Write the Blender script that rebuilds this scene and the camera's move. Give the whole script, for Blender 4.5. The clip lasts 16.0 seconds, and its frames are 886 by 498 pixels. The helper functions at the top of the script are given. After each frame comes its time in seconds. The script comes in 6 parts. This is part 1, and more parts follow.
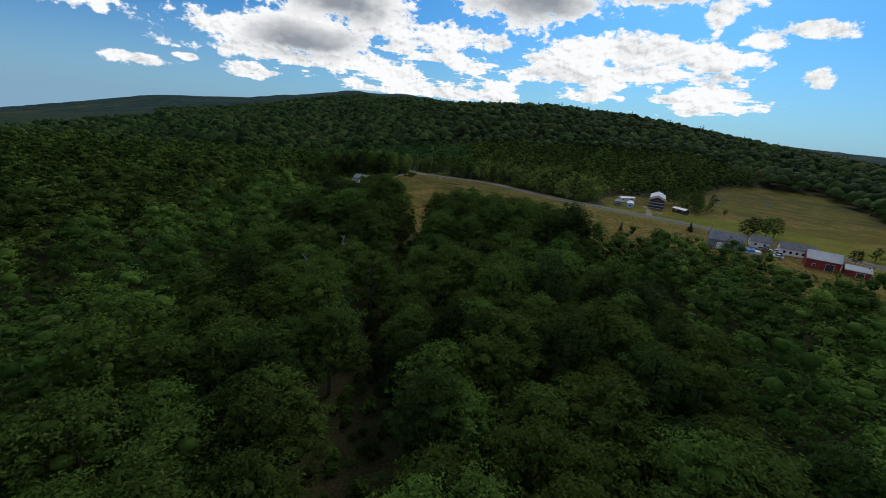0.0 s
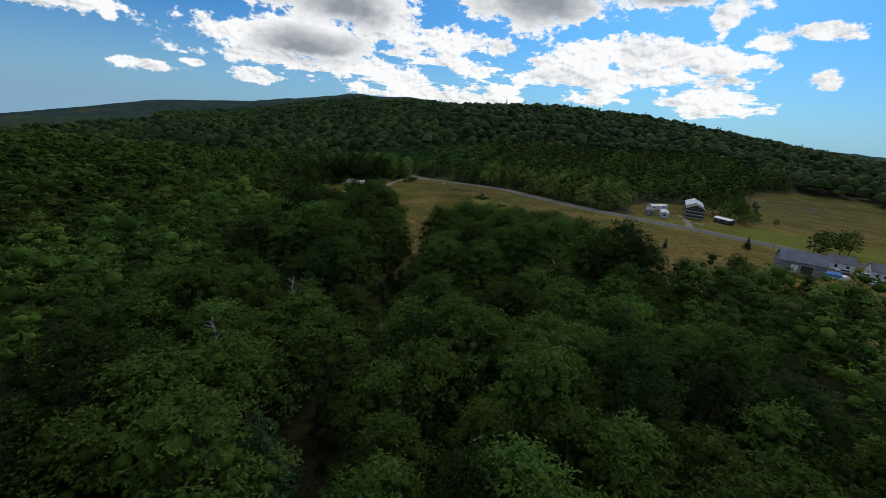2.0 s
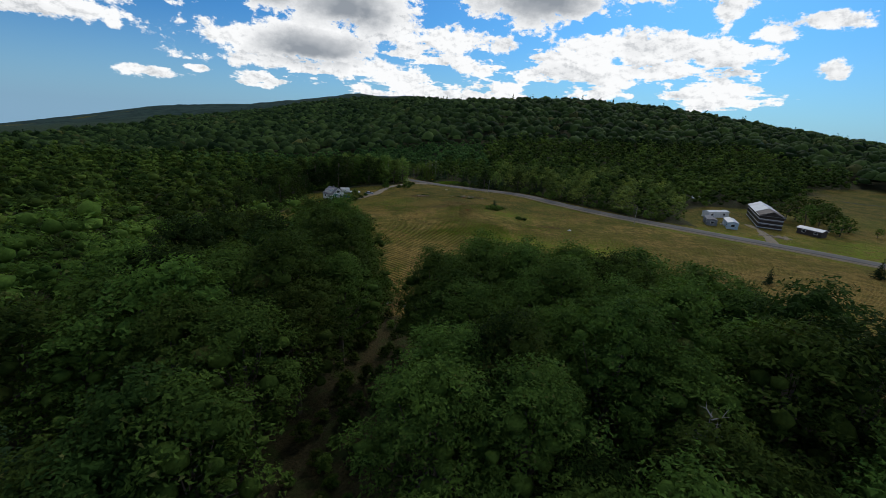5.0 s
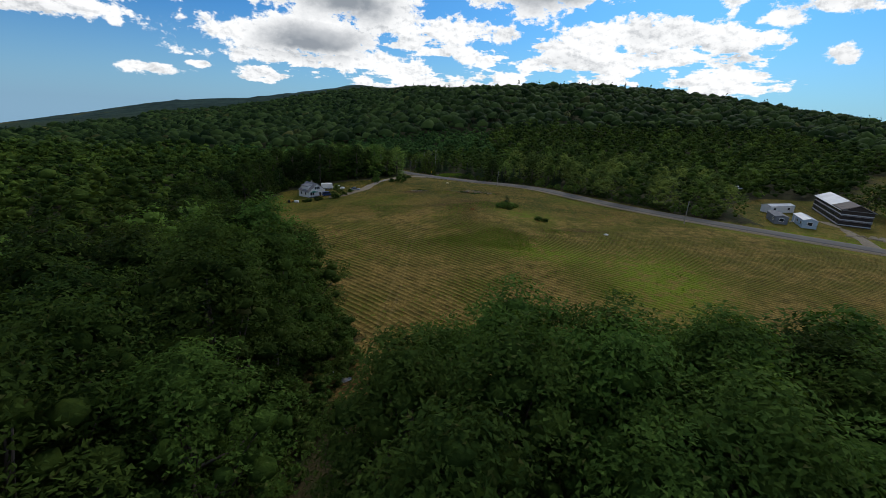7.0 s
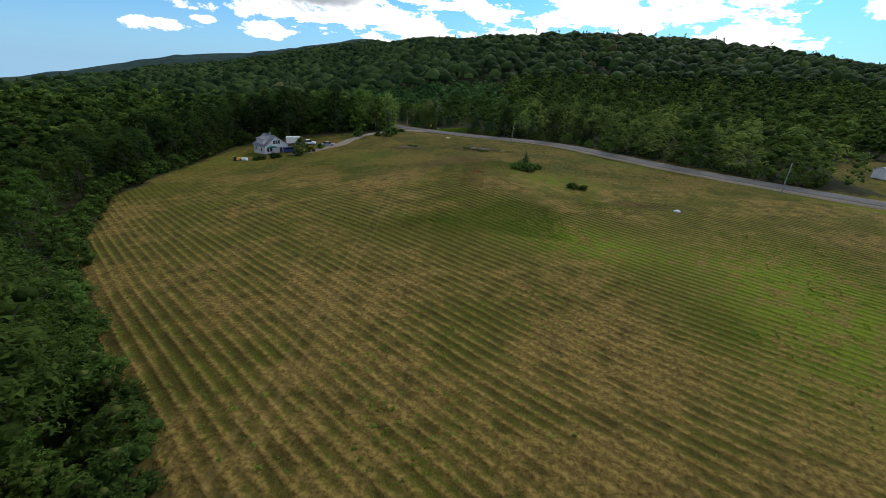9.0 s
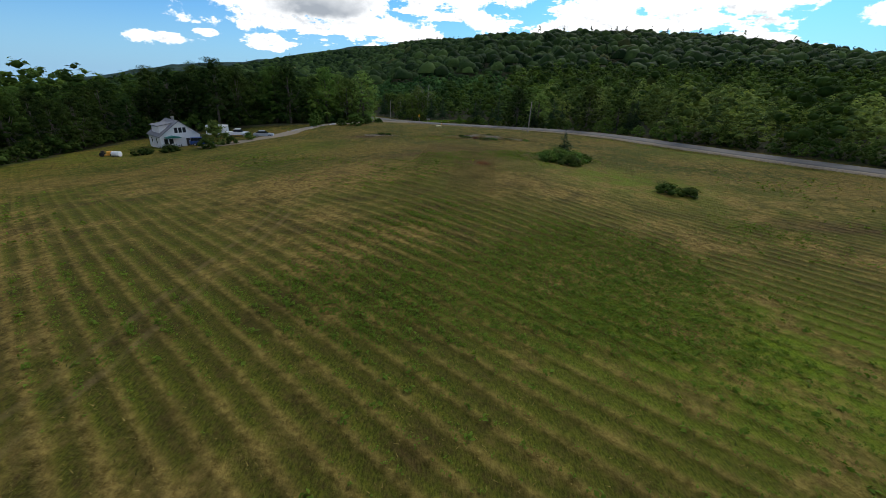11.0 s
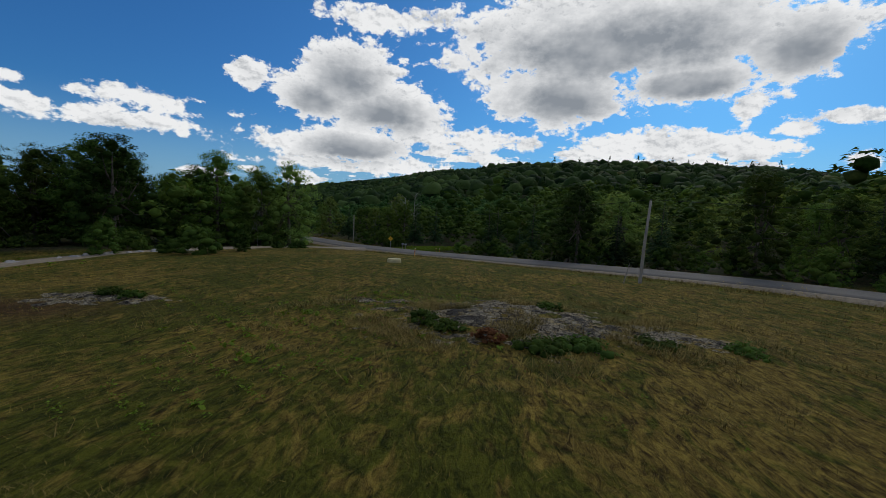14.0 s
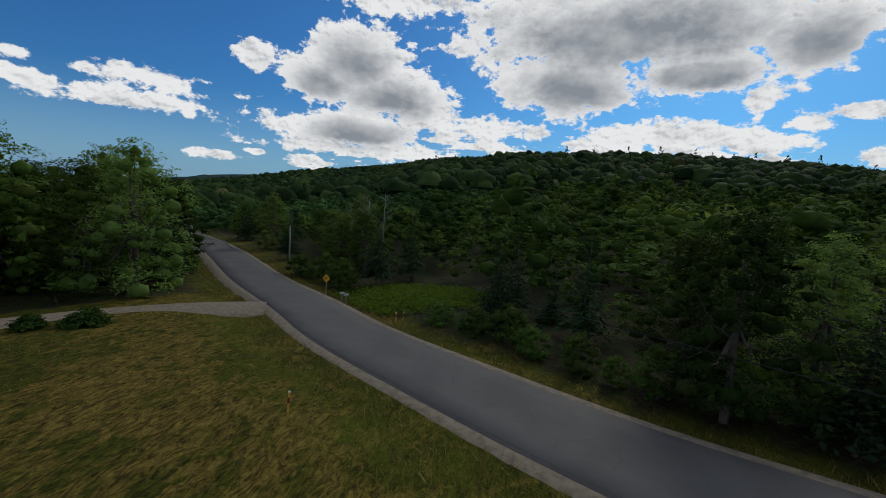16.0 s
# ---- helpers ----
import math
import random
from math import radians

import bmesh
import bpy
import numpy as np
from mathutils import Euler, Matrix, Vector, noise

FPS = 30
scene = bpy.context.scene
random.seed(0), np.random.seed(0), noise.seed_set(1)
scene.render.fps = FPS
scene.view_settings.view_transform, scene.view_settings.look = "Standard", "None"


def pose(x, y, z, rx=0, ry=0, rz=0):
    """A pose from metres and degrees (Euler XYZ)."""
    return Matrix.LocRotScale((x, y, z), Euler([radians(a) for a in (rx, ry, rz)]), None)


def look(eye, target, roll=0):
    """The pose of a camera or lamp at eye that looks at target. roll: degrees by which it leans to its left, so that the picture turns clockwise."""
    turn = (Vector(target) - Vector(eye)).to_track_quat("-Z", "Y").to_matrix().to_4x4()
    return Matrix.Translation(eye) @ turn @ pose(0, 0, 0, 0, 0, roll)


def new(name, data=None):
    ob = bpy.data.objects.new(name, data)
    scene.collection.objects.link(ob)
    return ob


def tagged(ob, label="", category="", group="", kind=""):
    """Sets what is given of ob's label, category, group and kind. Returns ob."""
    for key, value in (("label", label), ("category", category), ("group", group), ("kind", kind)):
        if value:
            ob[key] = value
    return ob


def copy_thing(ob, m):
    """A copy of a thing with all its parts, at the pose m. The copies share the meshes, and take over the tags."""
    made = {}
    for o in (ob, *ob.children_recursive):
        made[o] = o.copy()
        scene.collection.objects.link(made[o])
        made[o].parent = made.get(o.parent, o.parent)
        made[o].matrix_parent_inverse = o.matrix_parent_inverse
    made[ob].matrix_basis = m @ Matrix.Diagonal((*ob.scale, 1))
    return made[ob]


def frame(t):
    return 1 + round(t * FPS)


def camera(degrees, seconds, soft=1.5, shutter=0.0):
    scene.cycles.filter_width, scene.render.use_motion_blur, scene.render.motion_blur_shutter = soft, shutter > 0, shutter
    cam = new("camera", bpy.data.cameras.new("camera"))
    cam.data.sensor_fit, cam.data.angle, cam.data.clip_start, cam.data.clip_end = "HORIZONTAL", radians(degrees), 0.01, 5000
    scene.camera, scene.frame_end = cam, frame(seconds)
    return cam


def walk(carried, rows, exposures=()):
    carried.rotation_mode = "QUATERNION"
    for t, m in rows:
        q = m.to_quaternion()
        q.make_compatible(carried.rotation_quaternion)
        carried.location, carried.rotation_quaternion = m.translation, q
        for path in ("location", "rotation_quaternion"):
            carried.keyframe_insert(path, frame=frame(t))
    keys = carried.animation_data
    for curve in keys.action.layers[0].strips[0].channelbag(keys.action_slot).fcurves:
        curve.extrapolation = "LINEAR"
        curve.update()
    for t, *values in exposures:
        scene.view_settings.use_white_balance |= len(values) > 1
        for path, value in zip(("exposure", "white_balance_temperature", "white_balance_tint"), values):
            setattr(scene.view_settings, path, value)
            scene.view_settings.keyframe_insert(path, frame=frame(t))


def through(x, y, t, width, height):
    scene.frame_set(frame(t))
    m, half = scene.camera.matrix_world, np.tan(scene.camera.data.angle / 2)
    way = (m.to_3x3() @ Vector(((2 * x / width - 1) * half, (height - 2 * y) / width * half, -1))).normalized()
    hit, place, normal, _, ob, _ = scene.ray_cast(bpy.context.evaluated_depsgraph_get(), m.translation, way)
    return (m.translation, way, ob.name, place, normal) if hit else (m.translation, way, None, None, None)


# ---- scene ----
cam = camera(93.3, 16.0, soft=0.75, shutter=0.025)
PATH = (
    (0.0, -0.01, -0.01, 44.72, -17.39, -4.88, -0.01),
    (1.0, 0.25, 18.86, 42.69, -17.12, -4.81, 0.31),
    (2.0, 0.60, 37.02, 40.95, -16.97, -4.62, 0.57),
    (3.0, 1.04, 54.66, 39.50, -16.93, -4.30, 0.77),
    (4.0, 1.56, 71.92, 38.34, -17.00, -3.86, 0.91),
    (6.5, 2.31, 115.94, 33.93, -17.56, -2.52, 1.25),
    (7.0, 2.95, 125.32, 32.11, -18.09, -2.35, 1.37),
    (7.5, 3.73, 134.90, 29.98, -19.32, -2.25, 1.58),
    (8.0, 4.66, 144.59, 27.73, -20.63, -2.22, 1.82),
    (8.5, 5.66, 154.36, 25.62, -22.07, -2.32, 2.34),
    (9.0, 6.63, 164.39, 23.17, -23.07, -2.50, 2.85),
    (11.5, 8.32, 220.62, 8.66, -20.89, -1.67, 2.87),
    (12.0, 8.60, 233.01, 5.96, -15.58, -1.50, 2.88),
    (12.5, 9.02, 245.57, 3.88, -8.27, -1.40, 2.98),
    (13.0, 9.74, 258.07, 2.84, -5.98, -1.10, 3.54),
    (13.5, 10.37, 270.39, 3.58, -5.07, -1.40, 4.13),
    (14.0, 10.13, 282.22, 5.52, -5.20, -2.83, 4.97),
    (14.5, 10.14, 292.91, 7.38, -6.65, -3.73, 5.30),
    (15.0, 10.33, 302.54, 8.33, -6.94, -3.80, 5.50),
    (15.5, 10.31, 311.64, 8.97, -6.92, -4.10, 5.65),
    (16.0, 10.07, 320.60, 9.83, -6.93, -4.17, 5.66),
)
EXPOSURES = ((0.0, 0.1), (4.0, 0.1), (7.0, 0.16), (8.0, 0.3), (8.5, 0.5), (9.0, 0.66), (11.5, 0.56), (12.0, 0.48), (12.5, 0.36), (13.5, 0.0), (14.5, -0.15), (16.0, -0.18))
walk(cam, [(t, pose(x, y, z, 90 + p, r, w)) for t, x, y, z, p, r, w in PATH], EXPOSURES)


# ---- node helpers ----
class Nodes:
    """A short way to write a node tree."""

    def __init__(self, tree):
        self.tree = tree
        self.tree.nodes.clear()

    def add(self, kind, inputs=None, operation="", clamp=False, blend="", feature="", attribute="", smoothed=False):
        n = self.tree.nodes.new(kind)
        if operation:
            n.operation = operation
        if clamp:
            n.use_clamp = True
        if blend:
            n.data_type, n.blend_type, n.clamp_factor = "RGBA", blend, True
        if feature:
            n.feature = feature
        if attribute:
            n.attribute_name = attribute
        if smoothed:
            n.interpolation_type = "SMOOTHSTEP"
        for key, value in (inputs or {}).items():
            self.put(n.inputs[key], value)
        return n

    def put(self, socket, value):
        if isinstance(value, bpy.types.NodeSocket):
            self.tree.links.new(value, socket)
        else:
            socket.default_value = value

    def math(self, operation, a, b=0.0, c=0.0, clamp=False):
        n = self.add("ShaderNodeMath", {0: a, 1: b, 2: c}, operation, clamp)
        return n.outputs[0]

    def vec(self, operation, a, b=(0, 0, 0)):
        n = self.add("ShaderNodeVectorMath", {0: a, 1: b}, operation)
        return n.outputs[1] if operation in ("LENGTH", "DOT_PRODUCT", "DISTANCE") else n.outputs[0]

    def noise(self, where, scale, detail=4.0, rough=0.55, lift=0.0):
        n = self.add("ShaderNodeTexNoise", {"Vector": where, "Scale": scale, "Detail": detail, "Roughness": rough, "Distortion": lift})
        return n.outputs[0]

    def ramp(self, value, low, high, a=0.0, b=1.0):
        n = self.add("ShaderNodeMapRange", {0: value, 1: low, 2: high, 3: a, 4: b}, smoothed=True)
        return n.outputs[0]

    def mix(self, k, a, b, blend="MIX"):
        n = self.add("ShaderNodeMix", blend=blend)
        for socket, value in ((n.inputs[0], k), (n.inputs[6], a), (n.inputs[7], b)):
            self.put(socket, (*value, 1) if isinstance(value, tuple) and len(value) == 3 else value)
        return n.outputs[2]

    def hsv(self, color, hue=0.5, sat=1.0, value=1.0):
        return self.add("ShaderNodeHueSaturation", {"Hue": hue, "Saturation": sat, "Value": value, "Color": color}).outputs[0]


# ---- sky and sun ----
SUN_AZ, SUN_EL = radians(28), radians(38)
world = bpy.data.worlds.new("sky")
scene.world = world
world.use_nodes = True
N = Nodes(world.node_tree)
way = N.add("ShaderNodeTexCoord").outputs["Generated"]
part_xyz = N.add("ShaderNodeSeparateXYZ", {0: way})
dx, dy, dz = part_xyz.outputs
az = N.math("MULTIPLY", N.math("ARCTAN2", dx, dy), 180 / math.pi)
el = N.math("MULTIPLY", N.math("ARCSINE", N.math("MINIMUM", dz, 1.0)), 180 / math.pi)
spot = N.add("ShaderNodeCombineXYZ", {0: az, 1: N.math("MULTIPLY", el, 1.5), 2: 0.0}).outputs[0]
# cumulus clouds: heading, height above the horizon, half width, half height, all in degrees
GREAT = ((15.2, 21.4, 27.0, 7.1),
         (9.9, 15.6, 13.3, 5.1),
         (33.6, 18.6, 8.1, 4.7),
         (23.1, 16.2, 11.5, 3.3))
BAND = ((-18.5, 16.7, 7.4, 5.2),
         (-14.0, 12.9, 10.4, 3.8),
         (-21.9, 13.7, 7.1, 3.7),
         (-29.5, 14.8, 2.6, 1.6),
         (-25.1, 7.6, 8.2, 2.2),
         (-16.8, 8.1, 10.3, 3.0),
         (-9.5, 10.2, 8.7, 2.3),
         (-1.1, 9.6, 8.6, 1.9),
         (5.6, 9.1, 3.2, 1.3),
         (-18.8, 5.5, 12.8, 1.0),
         (-9.2, 6.0, 5.8, 1.4),
         (19.2, 9.0, 8.6, 2.6),
         (26.2, 9.0, 7.5, 2.1),
         (31.9, 8.2, 3.9, 1.5),
         (13.5, 6.8, 7.7, 0.9))
SMALL = ((29.9, 12.5, 2.2, 2.6),
         (33.9, 10.3, 3.9, 1.2),
         (38.1, 11.1, 2.9, 1.0),
         (-42.6, 8.1, 6.4, 1.4),
         (-39.6, 10.5, 6.9, 1.6),
         (-45.9, 10.4, 1.5, 0.9),
         (-49.5, 8.5, 2.7, 1.2),
         (-50.6, 10.5, 1.9, 0.8),
         (-34.5, 3.2, 3.5, 0.6),
         (-36.7, 7.4, 0.8, 0.7),
         (39.9, 6.6, 1.4, 1.2),
         (1.7, 6.8, 2.9, 1.2),
         (-13.1, 22.8, 10.5, 2.1),
         (-29.6, 4.0, 1.4, 0.4))
field = lit_from = None
for a, e, w, h in GREAT + BAND + SMALL:
    u = N.math("MULTIPLY", N.math("SUBTRACT", az, a), 1 / w)
    v = N.math("MULTIPLY", N.math("SUBTRACT", el, e), 1 / h)
    far_off = N.math("SQRT", N.math("ADD", N.math("MULTIPLY", u, u), N.math("MULTIPLY", v, v)))
    near_by = N.math("MULTIPLY", N.math("SUBTRACT", 0.9, far_off), min(1.0, 0.38 + h / 9))
    field = near_by if field is None else N.math("SMOOTH_MAX", field, near_by, 0.12)
    if h > 2.9:
        # how much cloud stands between this part and the light from above
        v = N.math("MULTIPLY_ADD", v, 1.0, 0.22)
        above = N.math("SUBTRACT", 0.95, N.math("SQRT", N.math("ADD", N.math("MULTIPLY", u, u), N.math("MULTIPLY", v, v))))
        lit_from = above if lit_from is None else N.math("MAXIMUM", lit_from, above)
# the rest of the sky carries the same kind of clouds
rest = N.math("SUBTRACT", N.noise(spot, 0.045, 3.0), 0.50)
aside = N.math("MAXIMUM", N.ramp(N.math("ABSOLUTE", az), 50, 62), N.ramp(el, 33, 42))
field = N.math("MAXIMUM", field, N.math("MULTIPLY_ADD", rest, N.math("MULTIPLY", aside, 4.0), N.math("MULTIPLY_ADD", aside, 1.0, -1.0)))
# flat rows of small clouds low over the horizon ahead
rows_low = N.noise(N.add("ShaderNodeCombineXYZ", {0: az, 1: N.math("MULTIPLY", el, 4.2), 2: 7.0}).outputs[0], 0.12, 5.0, 0.6)
window = N.math("MULTIPLY", N.math("MULTIPLY", N.ramp(el, 1.2, 3.0), N.ramp(el, 8.5, 11.0, 1.0, 0.0)), N.math("MULTIPLY", N.ramp(az, -32, -22), N.ramp(az, 32, 44, 1.0, 0.0)))
field = N.math("MAXIMUM", field, N.math("MULTIPLY_ADD", N.math("SUBTRACT", rows_low, 0.46), N.math("MULTIPLY", window, 3.2), N.math("MULTIPLY_ADD", window, 1.0, -1.0)))
billow = N.noise(spot, 0.14, 10.0, 0.62)
soft_low = N.noise(spot, 0.13, 4.0, 0.5)
soft_high = N.noise(N.vec("ADD", spot, (0.9, 2.4, 0)), 0.13, 4.0, 0.5)
puff = N.noise(spot, 0.62, 8.0, 0.66)
dense = N.math("ADD", N.math("ADD", field, N.math("MULTIPLY_ADD", billow, 1.9, -0.95)), N.math("MULTIPLY_ADD", puff, 0.85, -0.46))
cover = N.ramp(dense, -0.03, 0.12)
depth = N.math("ADD", N.math("ADD", lit_from, N.math("MULTIPLY_ADD", soft_low, 0.8, -0.4)), N.math("MULTIPLY_ADD", puff, 0.6, -0.3))
relief = N.math("MULTIPLY", N.math("SUBTRACT", soft_low, soft_high), -1.5)
thick = N.ramp(N.math("ADD", field, N.math("MULTIPLY_ADD", billow, 1.0, -0.5)), 0.02, 0.34, 0.15, 1.0)
grey = N.math("MULTIPLY", N.math("ADD", N.ramp(depth, 0.0, 0.8, 0.0, 0.85), relief, clamp=True), thick)
# small billows shade one another
puff_up = N.noise(N.vec("ADD", spot, (0.25, 0.55, 0)), 0.62, 8.0, 0.66)
curl = N.math("MULTIPLY_ADD", N.math("SUBTRACT", puff_up, puff), 2.2, N.math("MULTIPLY_ADD", N.math("SUBTRACT", soft_high, soft_low), 1.6, 0.06))
grey = N.math("MAXIMUM", grey, N.math("MULTIPLY", N.math("MINIMUM", curl, 0.62), N.ramp(cover, 0.5, 1.0)), clamp=True)
# away from the sun, out of view, lit cloud faces whitened to brighten trees ahead
grey = N.math("MULTIPLY", grey, N.ramp(N.math("ABSOLUTE", az), 70, 130, 1.0, 0.55))
cloud = N.mix(grey, (0.9, 0.91, 0.92), (0.27, 0.3, 0.34))
air = N.add("ShaderNodeTexSky")
air.sky_type, air.sun_disc, air.sun_elevation, air.sun_rotation = "NISHITA", False, SUN_EL, SUN_AZ
air.altitude, air.air_density, air.dust_density, air.ozone_density = 100, 1.0, 1.1, 1.6
blue = N.mix(1.0, air.outputs[0], (0.0175, 0.051, 0.089), "MULTIPLY")
blue = N.mix(N.ramp(el, -2.0, 12.0, 0.6, 0.0), blue, (0.33, 0.53, 0.74))
light = N.add("ShaderNodeBackground", {"Color": N.mix(cover, blue, cloud), "Strength": 1.0})
N.add("ShaderNodeOutputWorld", {"Surface": light.outputs[0]})

sun = new("sun", bpy.data.lights.new("sun", "SUN"))
sun.data.energy, sun.data.angle, sun.data.color = 1.1, radians(16), (1.0, 0.95, 0.87)
sun.matrix_world = look((0, 0, 0), (-math.sin(SUN_AZ) * math.cos(SUN_EL), -math.cos(SUN_AZ) * math.cos(SUN_EL), -math.sin(SUN_EL)))


# ---- materials ----
def material(name, make):
    m = bpy.data.materials.new(name)
    m.use_nodes = True
    n = Nodes(m.node_tree)
    shader = make(n)
    n.add("ShaderNodeOutputMaterial", {"Surface": shader})
    return m


def principled(n, color, rough=0.8, height=None, strength=0.3, distance=0.05, metal=0.0, spec=0.3):
    inputs = {"Base Color": (*color, 1) if isinstance(color, tuple) else color, "Roughness": rough, "Metallic": metal, "Specular IOR Level": spec}
    if height is not None:
        inputs["Normal"] = n.add("ShaderNodeBump", {"Height": height, "Strength": strength, "Distance": distance}).outputs[0]
    return n.add("ShaderNodeBsdfPrincipled", inputs).outputs[0]


def at_object(n):
    return n.add("ShaderNodeTexCoord").outputs["Object"]


def at_place(n):
    return n.add("ShaderNodeNewGeometry").outputs["Position"]


def plain(name, color, rough=0.7, grain=6.0, wear=0.25, metal=0.0, bump=0.1):
    """Painted, weathered or bare surfaces: one colour with stains and fine grain."""
    def make(n):
        p = at_object(n)
        k = n.noise(p, grain, 5.0)
        broad = n.noise(p, grain * 0.13, 3.0)
        c = n.mix(n.ramp(broad, 0.35, 0.7), color, tuple(v * (1 - wear) for v in color))
        c = n.mix(n.ramp(k, 0.35, 0.75, 0, 0.6), c, tuple(v * (1 - wear * 0.8) for v in color))
        return principled(n, c, rough, k, bump, 0.02, metal)
    return material(name, make)


def leafy(name, light_green, dark_green, dry=(0.16, 0.15, 0.05), through=0.3):
    def make(n):
        p = at_place(n)
        each = n.add("ShaderNodeObjectInfo").outputs["Random"]
        leaf = n.add("ShaderNodeNewGeometry").outputs["Random Per Island"]
        tone = n.add("ShaderNodeAttribute", attribute="tone").outputs["Fac"]
        patch = n.math("MULTIPLY_ADD", n.noise(p, 0.016, 3.0), 0.55, n.math("MULTIPLY", n.noise(p, 0.12, 2.0), 0.5))
        k = n.math("ADD", n.math("MULTIPLY", leaf, 0.34), n.math("ADD", n.math("MULTIPLY_ADD", tone, 0.55, n.math("MULTIPLY", each, 0.3)), n.math("MULTIPLY_ADD", patch, 1.7, -0.72)), clamp=True)
        c = n.mix(k, dark_green, light_green)
        c = n.mix(n.ramp(n.math("FRACT", n.math("MULTIPLY", leaf, 7.31)), 0.965, 1.0, 0, 0.6), c, dry)
        c = n.hsv(c, n.math("MULTIPLY_ADD", n.math("ADD", each, n.math("MULTIPLY", tone, -0.6)), 0.03, 0.485), 1.0, n.math("MULTIPLY_ADD", tone, 0.5, n.math("MULTIPLY_ADD", each, 0.5, 0.72)))
        fine = n.noise(p, 3.5, 4.0)
        c = n.mix(n.ramp(fine, 0.3, 0.75, 0.0, 0.45), c, n.hsv(c, 0.5, 1.0, 0.5))
        body = principled(n, c, 0.7, fine, 0.5, 0.25, spec=0.015)
        glow = n.add("ShaderNodeBsdfTranslucent", {"Color": n.hsv(c, 0.49, 1.1, 1.15)}).outputs[0]
        return n.add("ShaderNodeMixShader", {0: through, 1: body, 2: glow}).outputs[0]
    return material(name, make)


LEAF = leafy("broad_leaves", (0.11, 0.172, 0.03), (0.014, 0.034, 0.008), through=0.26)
# the next two: brighter and darker leaf copies with light and shade in colour
LEAF_MID = leafy("bright_broad_leaves", (0.12, 0.19, 0.034), (0.034, 0.074, 0.015), through=0.3)
LEAF_DARK = leafy("shade_dark_leaves", (0.046, 0.078, 0.016), (0.01, 0.025, 0.006), through=0.2)
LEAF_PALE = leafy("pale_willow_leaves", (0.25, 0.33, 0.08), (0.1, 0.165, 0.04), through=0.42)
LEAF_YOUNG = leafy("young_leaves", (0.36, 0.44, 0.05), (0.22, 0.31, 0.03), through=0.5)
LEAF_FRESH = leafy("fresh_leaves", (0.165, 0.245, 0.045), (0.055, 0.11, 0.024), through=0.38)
LEAF_HILL = leafy("hillside_leaves", (0.074, 0.134, 0.034), (0.016, 0.039, 0.013), through=0.15)
NEEDLE = leafy("needles", (0.05, 0.085, 0.034), (0.02, 0.045, 0.018), through=0.15)
WEED = leafy("weeds", (0.19, 0.28, 0.035), (0.09, 0.165, 0.02))
RUSSET = leafy("russet_leaves", (0.3, 0.15, 0.06), (0.12, 0.055, 0.022))
BARK = plain("bark", (0.13, 0.105, 0.085), 0.9, 9.0, 0.5, bump=0.6)
PALE_BARK = plain("pale_bark", (0.42, 0.40, 0.36), 0.85, 7.0, 0.45, bump=0.3)
DEAD_WOOD = plain("dead_wood", (0.33, 0.31, 0.28), 0.9, 8.0, 0.4, bump=0.4)


